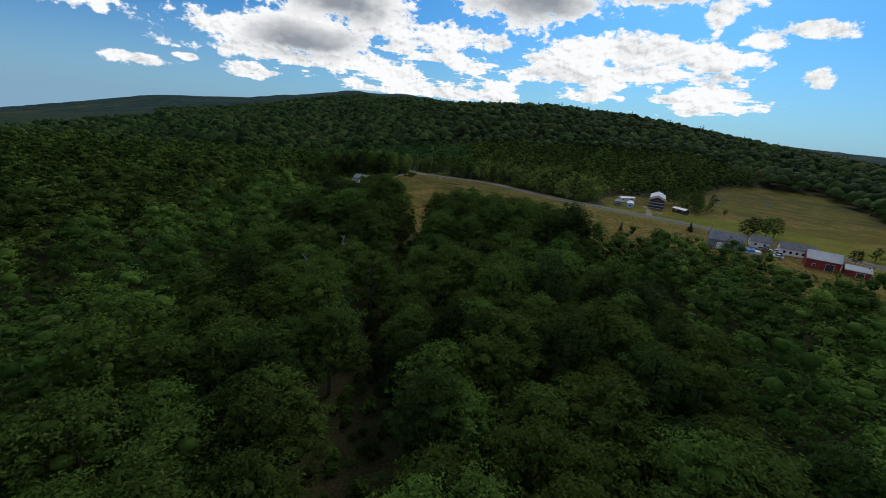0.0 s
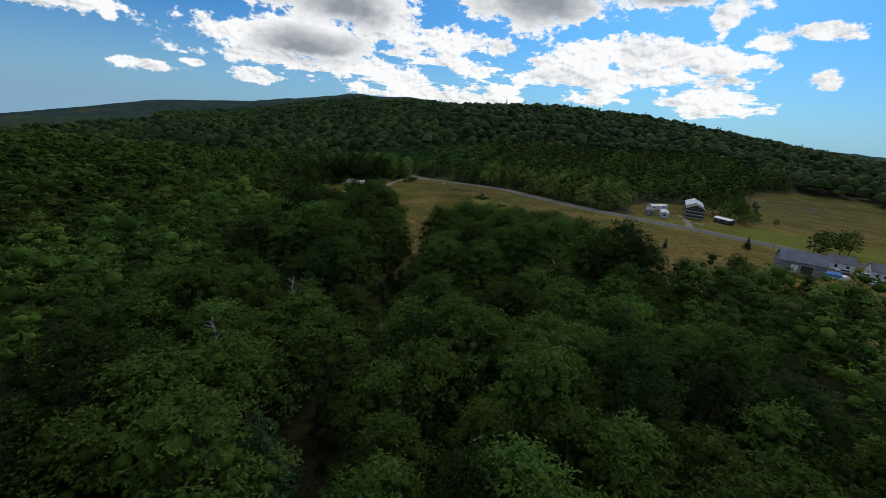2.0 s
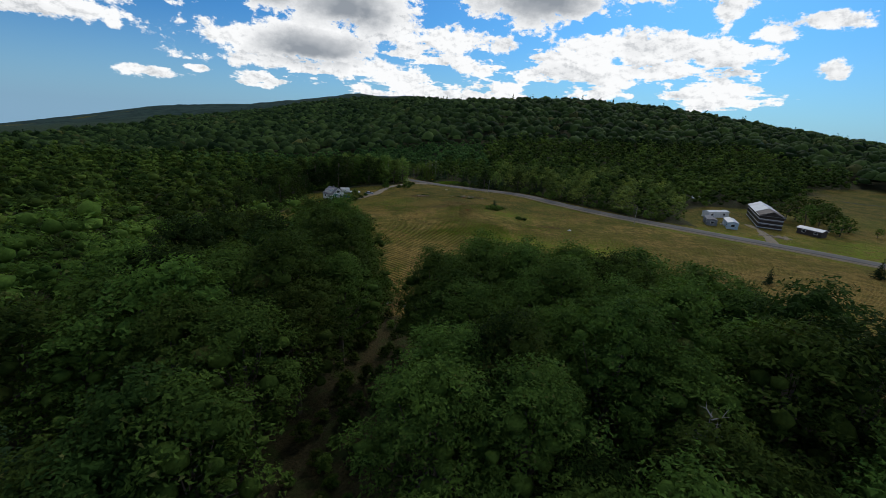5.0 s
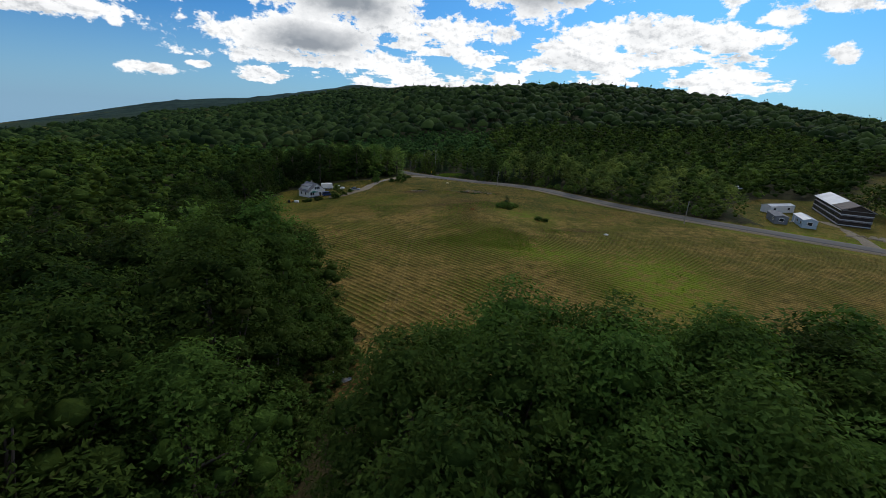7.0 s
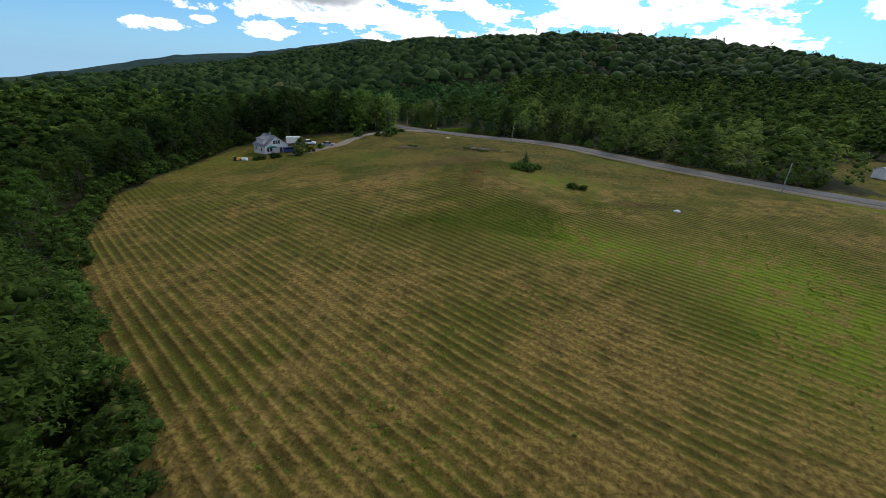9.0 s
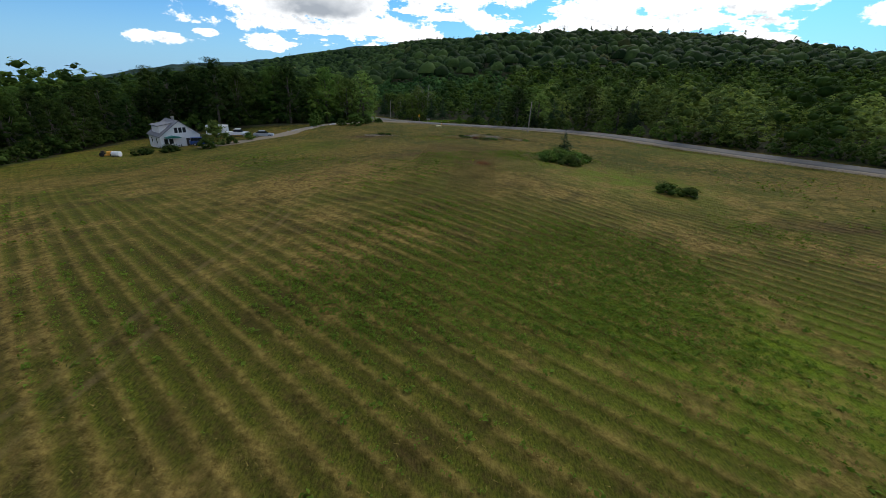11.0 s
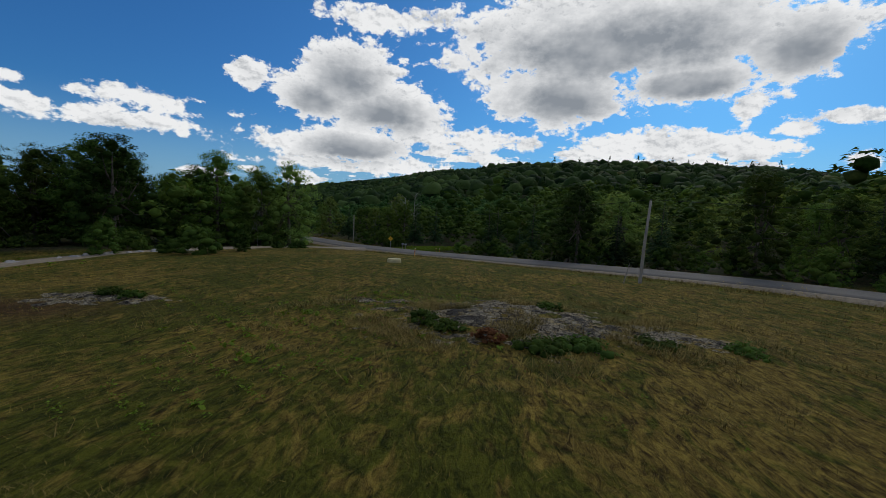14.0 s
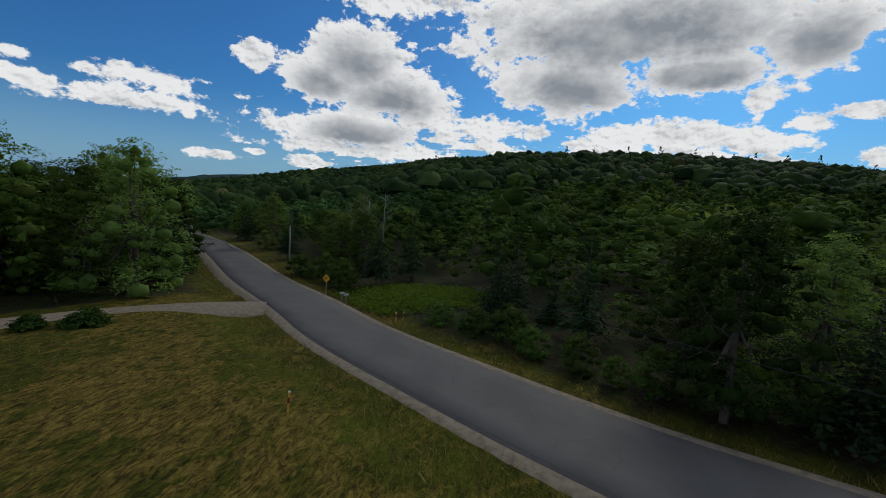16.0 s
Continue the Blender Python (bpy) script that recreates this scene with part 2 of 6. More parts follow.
def ground_nodes(n):
    p = at_place(n)
    mown = n.add("ShaderNodeAttribute", attribute="mown").outputs["Fac"]
    lush = n.add("ShaderNodeAttribute", attribute="lush").outputs["Fac"]
    bare_and_shade = n.add("ShaderNodeAttribute", attribute="bare_and_shade").outputs["Fac"]
    fine = n.noise(p, 2.6, 8.0, 0.68)
    blades = n.noise(n.vec("MULTIPLY", p, (3.0, 1.2, 3.0)), 4.5, 5.0, 0.7)
    broad = n.noise(p, 0.07, 5.0, 0.6)
    middle = n.noise(p, 0.4, 5.0, 0.62)
    # swaths left by the mower
    bend = n.math("MULTIPLY_ADD", n.noise(p, 0.02, 1.0), 6.0, n.math("MULTIPLY", middle, 0.6))
    west = n.math("MINIMUM", n.add("ShaderNodeSeparateXYZ", {0: p}).outputs[0], 0.0)
    along = n.math("ADD", n.math("MULTIPLY_ADD", n.math("MULTIPLY", west, west), -0.004, n.vec("DOT_PRODUCT", p, (3.35, 4.05, 0.0))), bend)
    row = n.math("MULTIPLY_ADD", n.math("SINE", along), 0.5, 0.5)
    ahead = n.add("ShaderNodeSeparateXYZ", {0: p}).outputs[1]
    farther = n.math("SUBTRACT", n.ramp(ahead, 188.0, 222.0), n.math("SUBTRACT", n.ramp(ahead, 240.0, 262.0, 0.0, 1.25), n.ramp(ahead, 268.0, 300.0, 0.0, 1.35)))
    calm = n.ramp(n.add("ShaderNodeSeparateXYZ", {0: p}).outputs[1], 226.0, 262.0, 1.0, 0.2)
    row = n.math("MULTIPLY", n.math("MULTIPLY", n.math("POWER", row, 2.0), calm), n.ramp(n.math("MULTIPLY_ADD", middle, 0.5, n.math("MULTIPLY", broad, 0.6)), 0.38, 0.66, 0.15, 1.0))
    # long grass lying in whorls on the unmown end of the field
    rank = n.ramp(ahead, 250.0, 275.0)
    lain = n.noise(n.vec("MULTIPLY", p, (1.0, 0.55, 1.0)), 0.55, 6.0, 0.66, 2.2)
    wisp = n.noise(n.vec("MULTIPLY", p, (2.2, 0.8, 1.0)), 1.6, 6.0, 0.7, 1.4)
    straw = n.mix(n.ramp(fine, 0.3, 0.7), (0.085, 0.054, 0.013), (0.32, 0.22, 0.057))
    soil = n.mix(n.ramp(fine, 0.35, 0.65), (0.034, 0.018, 0.008), (0.095, 0.05, 0.021))
    grass = n.mix(n.ramp(blades, 0.3, 0.7), (0.034, 0.043, 0.005), (0.128, 0.132, 0.014))
    bright = n.mix(n.ramp(blades, 0.3, 0.7), (0.078, 0.122, 0.006), (0.2, 0.26, 0.016))
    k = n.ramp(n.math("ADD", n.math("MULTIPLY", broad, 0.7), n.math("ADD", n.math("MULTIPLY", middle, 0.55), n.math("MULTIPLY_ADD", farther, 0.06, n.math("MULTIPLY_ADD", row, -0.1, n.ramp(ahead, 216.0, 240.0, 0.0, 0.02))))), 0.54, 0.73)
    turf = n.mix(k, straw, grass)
    turf = n.mix(n.math("MULTIPLY", n.ramp(middle, 0.45, 0.7), 0.6), turf, soil)
    furrow = n.math("MULTIPLY", n.ramp(n.math("SINE", n.math("ADD", along, 2.6)), 0.45, 0.95), n.ramp(ahead, 238.0, 252.0, 1.0, 0.0))
    turf = n.mix(n.math("MULTIPLY", furrow, n.ramp(fine, 0.35, 0.6, 0.05, 0.36)), turf, soil)
    turf = n.mix(n.math("MULTIPLY", row, 0.5), turf, straw)
    matted = n.mix(n.ramp(wisp, 0.3, 0.72), (0.03, 0.019, 0.006), (0.27, 0.192, 0.038))
    matted = n.mix(n.ramp(n.math("ADD", n.math("MULTIPLY_ADD", lain, 0.75, n.math("MULTIPLY", broad, 0.55)), n.ramp(ahead, 308.0, 335.0, 0.0, 0.03)), 0.58, 0.72), matted, n.mix(n.ramp(wisp, 0.3, 0.7), (0.018, 0.023, 0.004), (0.098, 0.098, 0.012)))
    turf = n.mix(rank, turf, matted)
    # two wheel tracks that run down the field
    aside = n.math("MULTIPLY_ADD", n.noise(p, 0.05, 2.0), 1.6, n.add("ShaderNodeSeparateXYZ", {0: p}).outputs[0])
    wheel_line = n.math("ABSOLUTE", n.math("SUBTRACT", n.math("ABSOLUTE", n.math("ADD", aside, 5.8)), 0.8))
    trodden = n.math("MULTIPLY", n.ramp(wheel_line, 0.12, 0.32, 0.3, 0.0), n.ramp(ahead, 246.0, 258.0, 1.0, 0.0))
    turf = n.mix(n.math("MULTIPLY", trodden, n.ramp(middle, 0.35, 0.6)), turf, (0.27, 0.185, 0.075))
    turf = n.mix(n.math("MULTIPLY", lush, n.math("MULTIPLY", n.ramp(middle, 0.36, 0.6, 0.12, 1.0), n.math("MULTIPLY_ADD", row, -0.55, 1.0)), clamp=True), turf, n.mix(n.math("MULTIPLY", rank, 0.7), bright, grass))
    # bare soil; at the low pass its dark colour also holds shade under straw
    turf = n.mix(n.math("MULTIPLY", bare_and_shade, n.ramp(fine, 0.12, 0.42), clamp=True), turf, soil)
    ledge = n.add("ShaderNodeAttribute", attribute="ledge").outputs["Fac"]
    crust = n.noise(p, 5.0, 8.0, 0.72)
    rock = n.mix(n.ramp(crust, 0.38, 0.62), (0.045, 0.038, 0.029), (0.22, 0.19, 0.14))
    rock = n.mix(n.ramp(n.noise(p, 1.3, 3.0), 0.52, 0.62, 0, 0.8), rock, (0.045, 0.043, 0.042))
    shape = n.math("ADD", ledge, n.math("MULTIPLY_ADD", n.noise(p, 0.8, 8.0, 0.72), 2.6, -1.3))
    turf = n.mix(n.ramp(shape, 0.74, 0.9), turf, rock)
    litter = n.mix(n.ramp(fine, 0.3, 0.7), (0.022, 0.022, 0.011), (0.07, 0.06, 0.03))
    litter = n.mix(n.ramp(middle, 0.45, 0.7), litter, (0.04, 0.06, 0.018))
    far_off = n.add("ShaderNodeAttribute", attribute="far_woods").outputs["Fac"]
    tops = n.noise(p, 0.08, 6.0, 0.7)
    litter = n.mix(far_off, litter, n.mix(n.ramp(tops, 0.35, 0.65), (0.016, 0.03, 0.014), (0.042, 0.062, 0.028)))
    # far ridges: bluish haze put into the base colour, growing with distance
    far_haze = n.add("ShaderNodeAttribute", attribute="far_haze").outputs["Fac"]
    litter = n.mix(far_haze, litter, n.mix(n.ramp(n.noise(p, 0.02, 7.0, 0.7), 0.35, 0.65), (0.013, 0.029, 0.022), (0.034, 0.06, 0.046)))
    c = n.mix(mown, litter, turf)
    height = n.math("ADD", n.math("MULTIPLY", fine, 0.5), n.math("ADD", n.math("MULTIPLY", blades, 0.35), n.math("MULTIPLY", n.math("MULTIPLY", row, mown), 0.8)))
    return principled(n, c, 0.95, height, 1.0, 0.3, spec=0.05)


GROUND = material("field_and_forest_floor", ground_nodes)


def asphalt_nodes(n):
    p = at_place(n)
    fine = n.noise(p, 40.0, 4.0, 0.7)
    broad = n.noise(p, 0.35, 4.0)
    crack = n.add("ShaderNodeTexVoronoi", {"Vector": p, "Scale": 0.3}, feature="DISTANCE_TO_EDGE").outputs[0]
    c = n.mix(n.ramp(broad, 0.3, 0.7), (0.088, 0.08, 0.07), (0.122, 0.112, 0.098))
    c = n.mix(n.ramp(fine, 0.3, 0.75), c, (0.14, 0.13, 0.115))
    c = n.mix(n.ramp(crack, 0.0, 0.006, 0.3, 0.0), c, (0.04, 0.04, 0.042))
    return principled(n, c, 0.9, fine, 0.25, 0.01, spec=0.15)


ASPHALT = material("asphalt", asphalt_nodes)
GRAVEL = plain("gravel", (0.25, 0.2, 0.135), 0.95, 20.0, 0.4, bump=0.4)
WHITE_PAINT = plain("white_paint", (0.74, 0.74, 0.72), 0.6, 3.0, 0.12)
GREY_PAINT = plain("grey_boards", (0.20, 0.215, 0.24), 0.8, 3.0, 0.3)
BLUE_SIDING = plain("blue_siding", (0.36, 0.47, 0.56), 0.6, 3.0, 0.15)
RED_PAINT = plain("red_boards", (0.26, 0.035, 0.03), 0.75, 3.0, 0.25)
DARK_BOARDS = plain("dark_boards", (0.06, 0.05, 0.045), 0.85, 3.0, 0.4)
METAL_ROOF = plain("metal_roof", (0.50, 0.51, 0.52), 0.55, 1.2, 0.25, metal=0.1)
RUST = plain("rusted_metal", (0.13, 0.105, 0.09), 0.8, 1.5, 0.5, bump=0.4)
SHINGLE = plain("shingles", (0.20, 0.20, 0.205), 0.9, 5.0, 0.3, bump=0.4)
DARK_GLASS = plain("dark_glass", (0.02, 0.025, 0.03), 0.12, 2.0, 0.1, bump=0.0)
CONCRETE = plain("cream_concrete", (0.56, 0.48, 0.26), 0.85, 8.0, 0.2)
STONE = plain("grey_stone", (0.33, 0.31, 0.285), 0.9, 3.5, 0.5, bump=0.9)
POLE_WOOD = plain("pole_wood", (0.30, 0.27, 0.23), 0.9, 6.0, 0.35, bump=0.3)
YELLOW = plain("sign_yellow", (0.75, 0.42, 0.02), 0.5, 3.0, 0.1)
ORANGE = plain("marker_orange", (0.75, 0.36, 0.05), 0.55, 4.0, 0.15)
STEEL = plain("galvanised_steel", (0.45, 0.46, 0.47), 0.45, 8.0, 0.25, metal=0.7)
RUBBER = plain("black_rubber", (0.02, 0.02, 0.021), 0.85, 8.0, 0.2)
WATER = plain("still_water", (0.02, 0.025, 0.03), 0.04, 2.0, 0.1, bump=0.02)



# ---- the land ----
def smooth(a, b, v):
    """Rises from 0 at a to 1 at b."""
    k = np.clip((v - a) / (b - a), 0.0, 1.0)
    return k * k * (3 - 2 * k)

HILL_AZ = (-180, -90, -62, -46, -36, -29, -25, -22, -16.5, -13, -10, -5, -2, 1, 11, 16, 23, 28, 33, 39, 46, 62, 90, 180)
HILL_UP = (-4, -60, -62, -44, -24, -10, 6, 20, 50, 64, 74, 82, 78, 70, 80, 79, 72, 61, 48, 32, 15, 4, -4, -4)
FAR_AZ = (-180, -90, -62, -46, -39, -31, -25, -19, -13, -7, -2, 6, 20, 40, 60, 180)
FAR_UP = (20, -150, -150, -105, -48, 24, 44, 82, 112, 138, 138, 100, 80, 40, 10, 20)

def ground_z(x, y):
    """Height of the land, without the road's bed."""
    x, y = np.asarray(x, float), np.asarray(y, float)
    r = np.hypot(x, y)
    az = np.degrees(np.arctan2(x, y))
    near = np.interp(az, HILL_AZ, HILL_UP)
    far = np.interp(az, FAR_AZ, FAR_UP)
    crest = np.interp(az, (-60, -31, -24, -12, -2, 2), (850, 850, 1500, 1700, 1260, 1040))
    z = near * smooth(430, crest, r) ** 0.85 * (1 - smooth(crest + 110, crest + 860, r) * (near > 0)) + far * smooth(1500, 2500, r) * np.where(far < 0, np.maximum(r / 2500, 1), 1)
    z = z - near * smooth(1500, 2500, r) * (near <= 0)
    z = z - 17.0 * smooth(400, 560, r) * (1 - smooth(800, 1400, r)) * np.interp(az, (-44, -32, -16, -3), (0, 1, 1, 0))
    z = z + 0.55 * np.exp(-((x - 11.5) / 5.5) ** 2 - ((y - 303) / 3.6) ** 2)
    z = z + 2.5 * np.exp(-((x - 9) / 13) ** 2 / 2 - ((y - 256) / 21) ** 2 / 2)
    z = z - 3.0 * smooth(318, 378, y) * (1 - smooth(25, 70, x)) * (1 - smooth(430, 620, y))
    z = z - 4.2 * smooth(-4, -68, x) * smooth(120, 200, y) * (1 - 0.6 * smooth(300, 360, y)) * (1 - smooth(420, 600, y))
    return z


ROAD = ((-190, 492), (-130, 478), (-95, 456), (-78, 438), (-60, 419), (-41, 399), (-22, 377), (-8.3, 362.6), (-0.4, 353.5), (7.7, 346.1), (17.8, 337.9),
        (29.3, 331.2), (44.8, 320.0), (58, 302.8), (69.7, 288.2), (85, 273), (100, 260), (116, 247), (132, 234), (146, 221), (158, 208), (172, 192), (184, 178), (196, 160), (215, 125), (250, 60))
LANE = ((-11, 360), (-16, 357.5), (-21, 353), (-26, 345), (-30, 334), (-33, 321), (-36, 309), (-42, 298), (-47, 296))
BARN_DRIVE = ((126, 242), (131, 252), (136, 264), (139, 276))
FIELD = ((-14, 170), (-9.5, 180), (-20, 188.5), (-31, 199), (-47, 215), (-55, 228), (-66, 246), (-68, 264), (-69, 285), (-71, 308), (-62, 322), (-44, 333), (-34, 344), (-24, 362), (-16, 372),
         (0, 357), (29, 333), (70, 292), (100, 264), (146, 226), (184, 184), (215, 128), (215, 110), (150, 100), (112, 92), (108, 108), (97, 130), (84, 138), (66, 142), (53, 149), (43, 155), (30, 159), (10, 163), (-3, 164), (-5, 162))
MEADOW = ((112, 250), (150, 222), (188, 182), (220, 128), (300, 170), (300, 262), (350, 350), (368, 402), (330, 422), (278, 411), (240, 370), (190, 326), (172, 318), (150, 322), (126, 306), (113, 286), (109, 266))
HILL_PASTURE = ((34, 985), (150, 965), (160, 1015), (96, 1030), (36, 1028))


def rounded(points, step):
    """Points every step metres along a smooth line through the given ones (Catmull-Rom)."""
    p = [Vector((*q, 0)) for q in points]
    p = [p[0] * 2 - p[1], *p, p[-1] * 2 - p[-2]]
    out = []
    for a, b, c, d in zip(p, p[1:], p[2:], p[3:]):
        count = max(1, int((c - b).length / step))
        for i in range(count):
            t = i / count
            out.append(0.5 * (2 * b + (c - a) * t + (2 * a - 5 * b + 4 * c - d) * t * t + (3 * b - 3 * c + d - a) * t ** 3))
    return np.array([(v.x, v.y) for v in out] + [tuple(points[-1])])


def inside(x, y, corners):
    hit = np.zeros(np.shape(x), bool)
    for (ax, ay), (bx, by) in zip(corners, corners[1:] + corners[:1]):
        if ay != by:
            hit ^= ((ay > y) != (by > y)) & (x < (bx - ax) * (y - ay) / (by - ay) + ax)
    return hit


def away(x, y, line):
    """Distance to a line given by points."""
    best = np.full(np.shape(x), 1e9)
    for (ax, ay), (bx, by) in zip(line[:-1], line[1:]):
        ux, uy = bx - ax, by - ay
        t = np.clip(((x - ax) * ux + (y - ay) * uy) / (ux * ux + uy * uy), 0, 1)
        best = np.minimum(best, np.hypot(x - ax - t * ux, y - ay - t * uy))
    return best


road_line, lane_line, drive_line = rounded(ROAD, 2.0), rounded(LANE, 2.0), rounded(BARN_DRIVE, 2.0)
corridor_line = ((-9.5, -40), (-9, 60), (-8.0, 100), (-6.2, 130), (-6.4, 152), (-9.5, 172))


def open_land(x, y):
    return inside(x, y, FIELD) | inside(x, y, MEADOW) | inside(x, y, HILL_PASTURE)


def uneven(x, y, size):
    """A cheap soft waviness, from -1 to 1."""
    return (np.sin(x / size + 1.3 * np.sin(y / size * 0.7)) + np.sin(y / size * 1.1 + 1.7 * np.sin(x / size * 0.6 + 2))) / 2


def steps(near_low, near_high, fine, far):
    """Grid lines, fine in the middle and ever wider outwards."""
    mid = list(np.arange(near_low, near_high + 0.01, fine))
    out, gap, v = [], fine, near_high
    while v < far:
        gap = min(gap * 1.18, 60)
        v += gap
        out.append(v)
    low, gap, v = [], fine, near_low
    while v > -far:
        gap = min(gap * 1.18, 60)
        v -= gap
        low.append(v)
    return np.array(low[::-1] + mid + out)


def mesh_object(name, verts, faces, mat, parent=None, smooth_faces=False):
    me = bpy.data.meshes.new(name)
    me.from_pydata([tuple(v) for v in verts], [], [tuple(f) for f in faces])
    me.materials.append(mat)
    if smooth_faces:
        me.shade_smooth()
    ob = new(name, me)
    ob.parent = parent
    return ob


def array_mesh(name, verts, faces, mat):
    """A mesh from arrays, with all faces of the same number of corners."""
    me = bpy.data.meshes.new(name)
    verts, faces = np.asarray(verts, np.float32), np.asarray(faces, np.int32)
    me.vertices.add(len(verts))
    me.vertices.foreach_set("co", verts.ravel())
    me.loops.add(faces.size)
    me.loops.foreach_set("vertex_index", faces.ravel())
    me.polygons.add(len(faces))
    me.polygons.foreach_set("loop_start", np.arange(0, faces.size, faces.shape[1], dtype=np.int32))
    me.update(calc_edges=True)
    me.materials.append(mat)
    return me


gx, gy = steps(-85, 120, 1.6, 4700), steps(165, 372, 1.6, 4700)
X, Y = np.meshgrid(gx, gy)
Z = ground_z(X, Y)
near_road = away(X, Y, road_line)
is_open = open_land(X, Y)
Z = Z + np.where(is_open, 0.10 * uneven(X, Y, 5.0) + 0.05 * uneven(X, Y, 2.1), 0.5 * uneven(X, Y, 9.0)) * smooth(3, 9, near_road)
far_r = np.hypot(X, Y)
Z = Z + (8 + 7 * uneven(X, Y, 37.0)) * smooth(1800, 2050, far_r)
Z = Z - 0.35 * np.exp(-((near_road - 6.8) / 2.2) ** 2) - 0.12 * smooth(8, 4, near_road)
cols = len(gx)
i = (np.arange(len(gy) - 1)[:, None] * cols + np.arange(cols - 1)[None, :]).ravel()
ground_mesh = array_mesh("ground", np.stack([X, Y, Z], -1).reshape(-1, 3), np.stack([i, i + 1, i + 1 + cols, i + cols], 1), GROUND)
valley = inside(X, Y, ((-2600, 1500), (-1500, 1100), (-1150, 1500), (-1500, 2300))) * (uneven(X, Y, 90.0) > 0.1)
mown = np.maximum((is_open | (valley > 0) | (near_road < 8) | (away(X, Y, lane_line) < 4)).astype(float), 0.08 * (away(X, Y, corridor_line) < 5))
lush = (1.05 * np.exp(-((X - 26) / 14) ** 2 - ((Y - 224 + (X - 26) * 0.2) / 7) ** 2) + 1.5 * np.exp(-(((X - 49) * 0.9 + (Y - 208) * -0.44) / 10) ** 2 - (((X - 49) * 0.44 + (Y - 208) * 0.9) / 17) ** 2) + 0.9 * np.exp(-((X - 29) / 10) ** 2 - ((Y - 263) / 9) ** 2)
        + 0.7 * np.exp(-((X + 24) / 14) ** 2 - ((Y - 285) / 10) ** 2) + 0.7 * np.exp(-((X + 62) / 16) ** 2 - ((Y - 285) / 18) ** 2)
        + 0.8 * np.exp(-((X - 55) / 12) ** 2 - ((Y - 292) / 9) ** 2) + 0.55 * np.exp(-((near_road - 7) / 2.5) ** 2)
        + inside(X, Y, MEADOW) * (0.45 * (uneven(X, Y, 26.0) > 0.1) + 0.3 * smooth(70, 20, near_road)))
# soil patch at (10.3, 259.4) also paints the shade between straw stalks
bare_and_shade = (0.55 * np.exp(-((X - 9) / 9) ** 2 - ((Y - 278) / 5) ** 2) + 0.95 * np.exp(-((X - 10.3) / 1.3) ** 2 - ((Y - 259.4) / 1.5) ** 2) + np.exp(-((X - 3) / 7) ** 2 - ((Y - 268) / 3) ** 2) * 0.8 + np.exp(-((X + 12) / 5) ** 2 - ((Y - 300) / 3) ** 2) + 0.8 * np.exp(-((X - 44) / 7) ** 2 - ((Y - 247) / 1.5) ** 2)
        + 0.8 * np.exp(-((X + 14 + (Y - 176) * 0.8) / 3) ** 2) * (Y < 205) * (Y > 168))
ledge = 0.85 * np.exp(-((X - 9.5) / 4.5) ** 2 - ((Y - 303) / 2.6) ** 2) + 0.7 * np.exp(-((X - 2.0) / 2.6) ** 2 - ((Y - 303.8) / 0.9) ** 2) + 0.6 * np.exp(-((X - 17) / 3.0) ** 2 - ((Y - 303) / 1.4) ** 2)
for key, values in (("mown", mown), ("lush", np.clip(lush, 0, 1)), ("bare_and_shade", np.clip(bare_and_shade, 0, 1)), ("far_woods", smooth(700, 1200, far_r)), ("far_haze", smooth(1500, 2100, far_r)), ("ledge", np.clip(ledge, 0, 1))):
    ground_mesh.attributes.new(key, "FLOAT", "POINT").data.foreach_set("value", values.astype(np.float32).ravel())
ground_mesh.shade_smooth()
tagged(new("ground", ground_mesh), "mown hay field, meadow and forest floor rising to wooded hills", "ground", kind="structure")


def land(x, y):
    return float(ground_z(x, y))


def ribbon(name, line, offsets, heights, mat, label, category):
    """A strip along a line: its cross-section given by offsets to the side and heights above the land."""
    d = np.gradient(line, axis=0)
    d /= np.linalg.norm(d, axis=1)[:, None]
    side = np.stack([d[:, 1], -d[:, 0]], 1)
    verts = []
    for (x, y), (sx, sy) in zip(line, side):
        z = land(x, y)
        verts += [(x + sx * o, y + sy * o, z + h) for o, h in zip(offsets, heights)]
    k = len(offsets)
    faces = [(r * k + c, r * k + c + 1, (r + 1) * k + c + 1, (r + 1) * k + c) for r in range(len(line) - 1) for c in range(k - 1)]
    ob = mesh_object(name, verts, faces, mat, smooth_faces=True)
    return tagged(ob, label, category, kind="structure")


ribbon("road", road_line, (-3.4, -3.3, -1.6, 0, 1.6, 3.3, 3.4), (-0.1, 0.14, 0.18, 0.21, 0.18, 0.14, -0.1), ASPHALT, "two-lane grey asphalt country road without markings", "road")
seam = plain("tar_seam", (0.02, 0.02, 0.021), 0.7, 8.0, 0.3)
ribbon("road_seam", road_line[(road_line[:, 0] > -20) & (road_line[:, 0] < 80)], (3.02, 3.08), (0.152, 0.152), seam, "thin black tar seam along the edge of the asphalt", "seam")
for sign in (-1, 1):
    offsets = (3.25, 3.55, 4.0, 5.0) if sign > 0 else (-5.0, -4.0, -3.55, -3.25)
    heights = (0.10, 0.125, 0.08, -0.5)
    ribbon("road_shoulder", road_line, offsets, heights if sign > 0 else heights[::-1], GRAVEL, "pale gravel shoulder along the asphalt road", "shoulder")
ribbon("side_lane", lane_line, (-2.6, -1.9, 0, 1.9, 2.6), (-0.2, 0.10, 0.14, 0.10, -0.2), GRAVEL, "pale gravel lane from the road to the white house", "lane")
ribbon("barn_drive", drive_line, (-1.9, -1.4, 0, 1.4, 1.9), (-0.2, 0.08, 0.11, 0.08, -0.2), GRAVEL, "gravel drive between mobile homes and long barn", "drive")


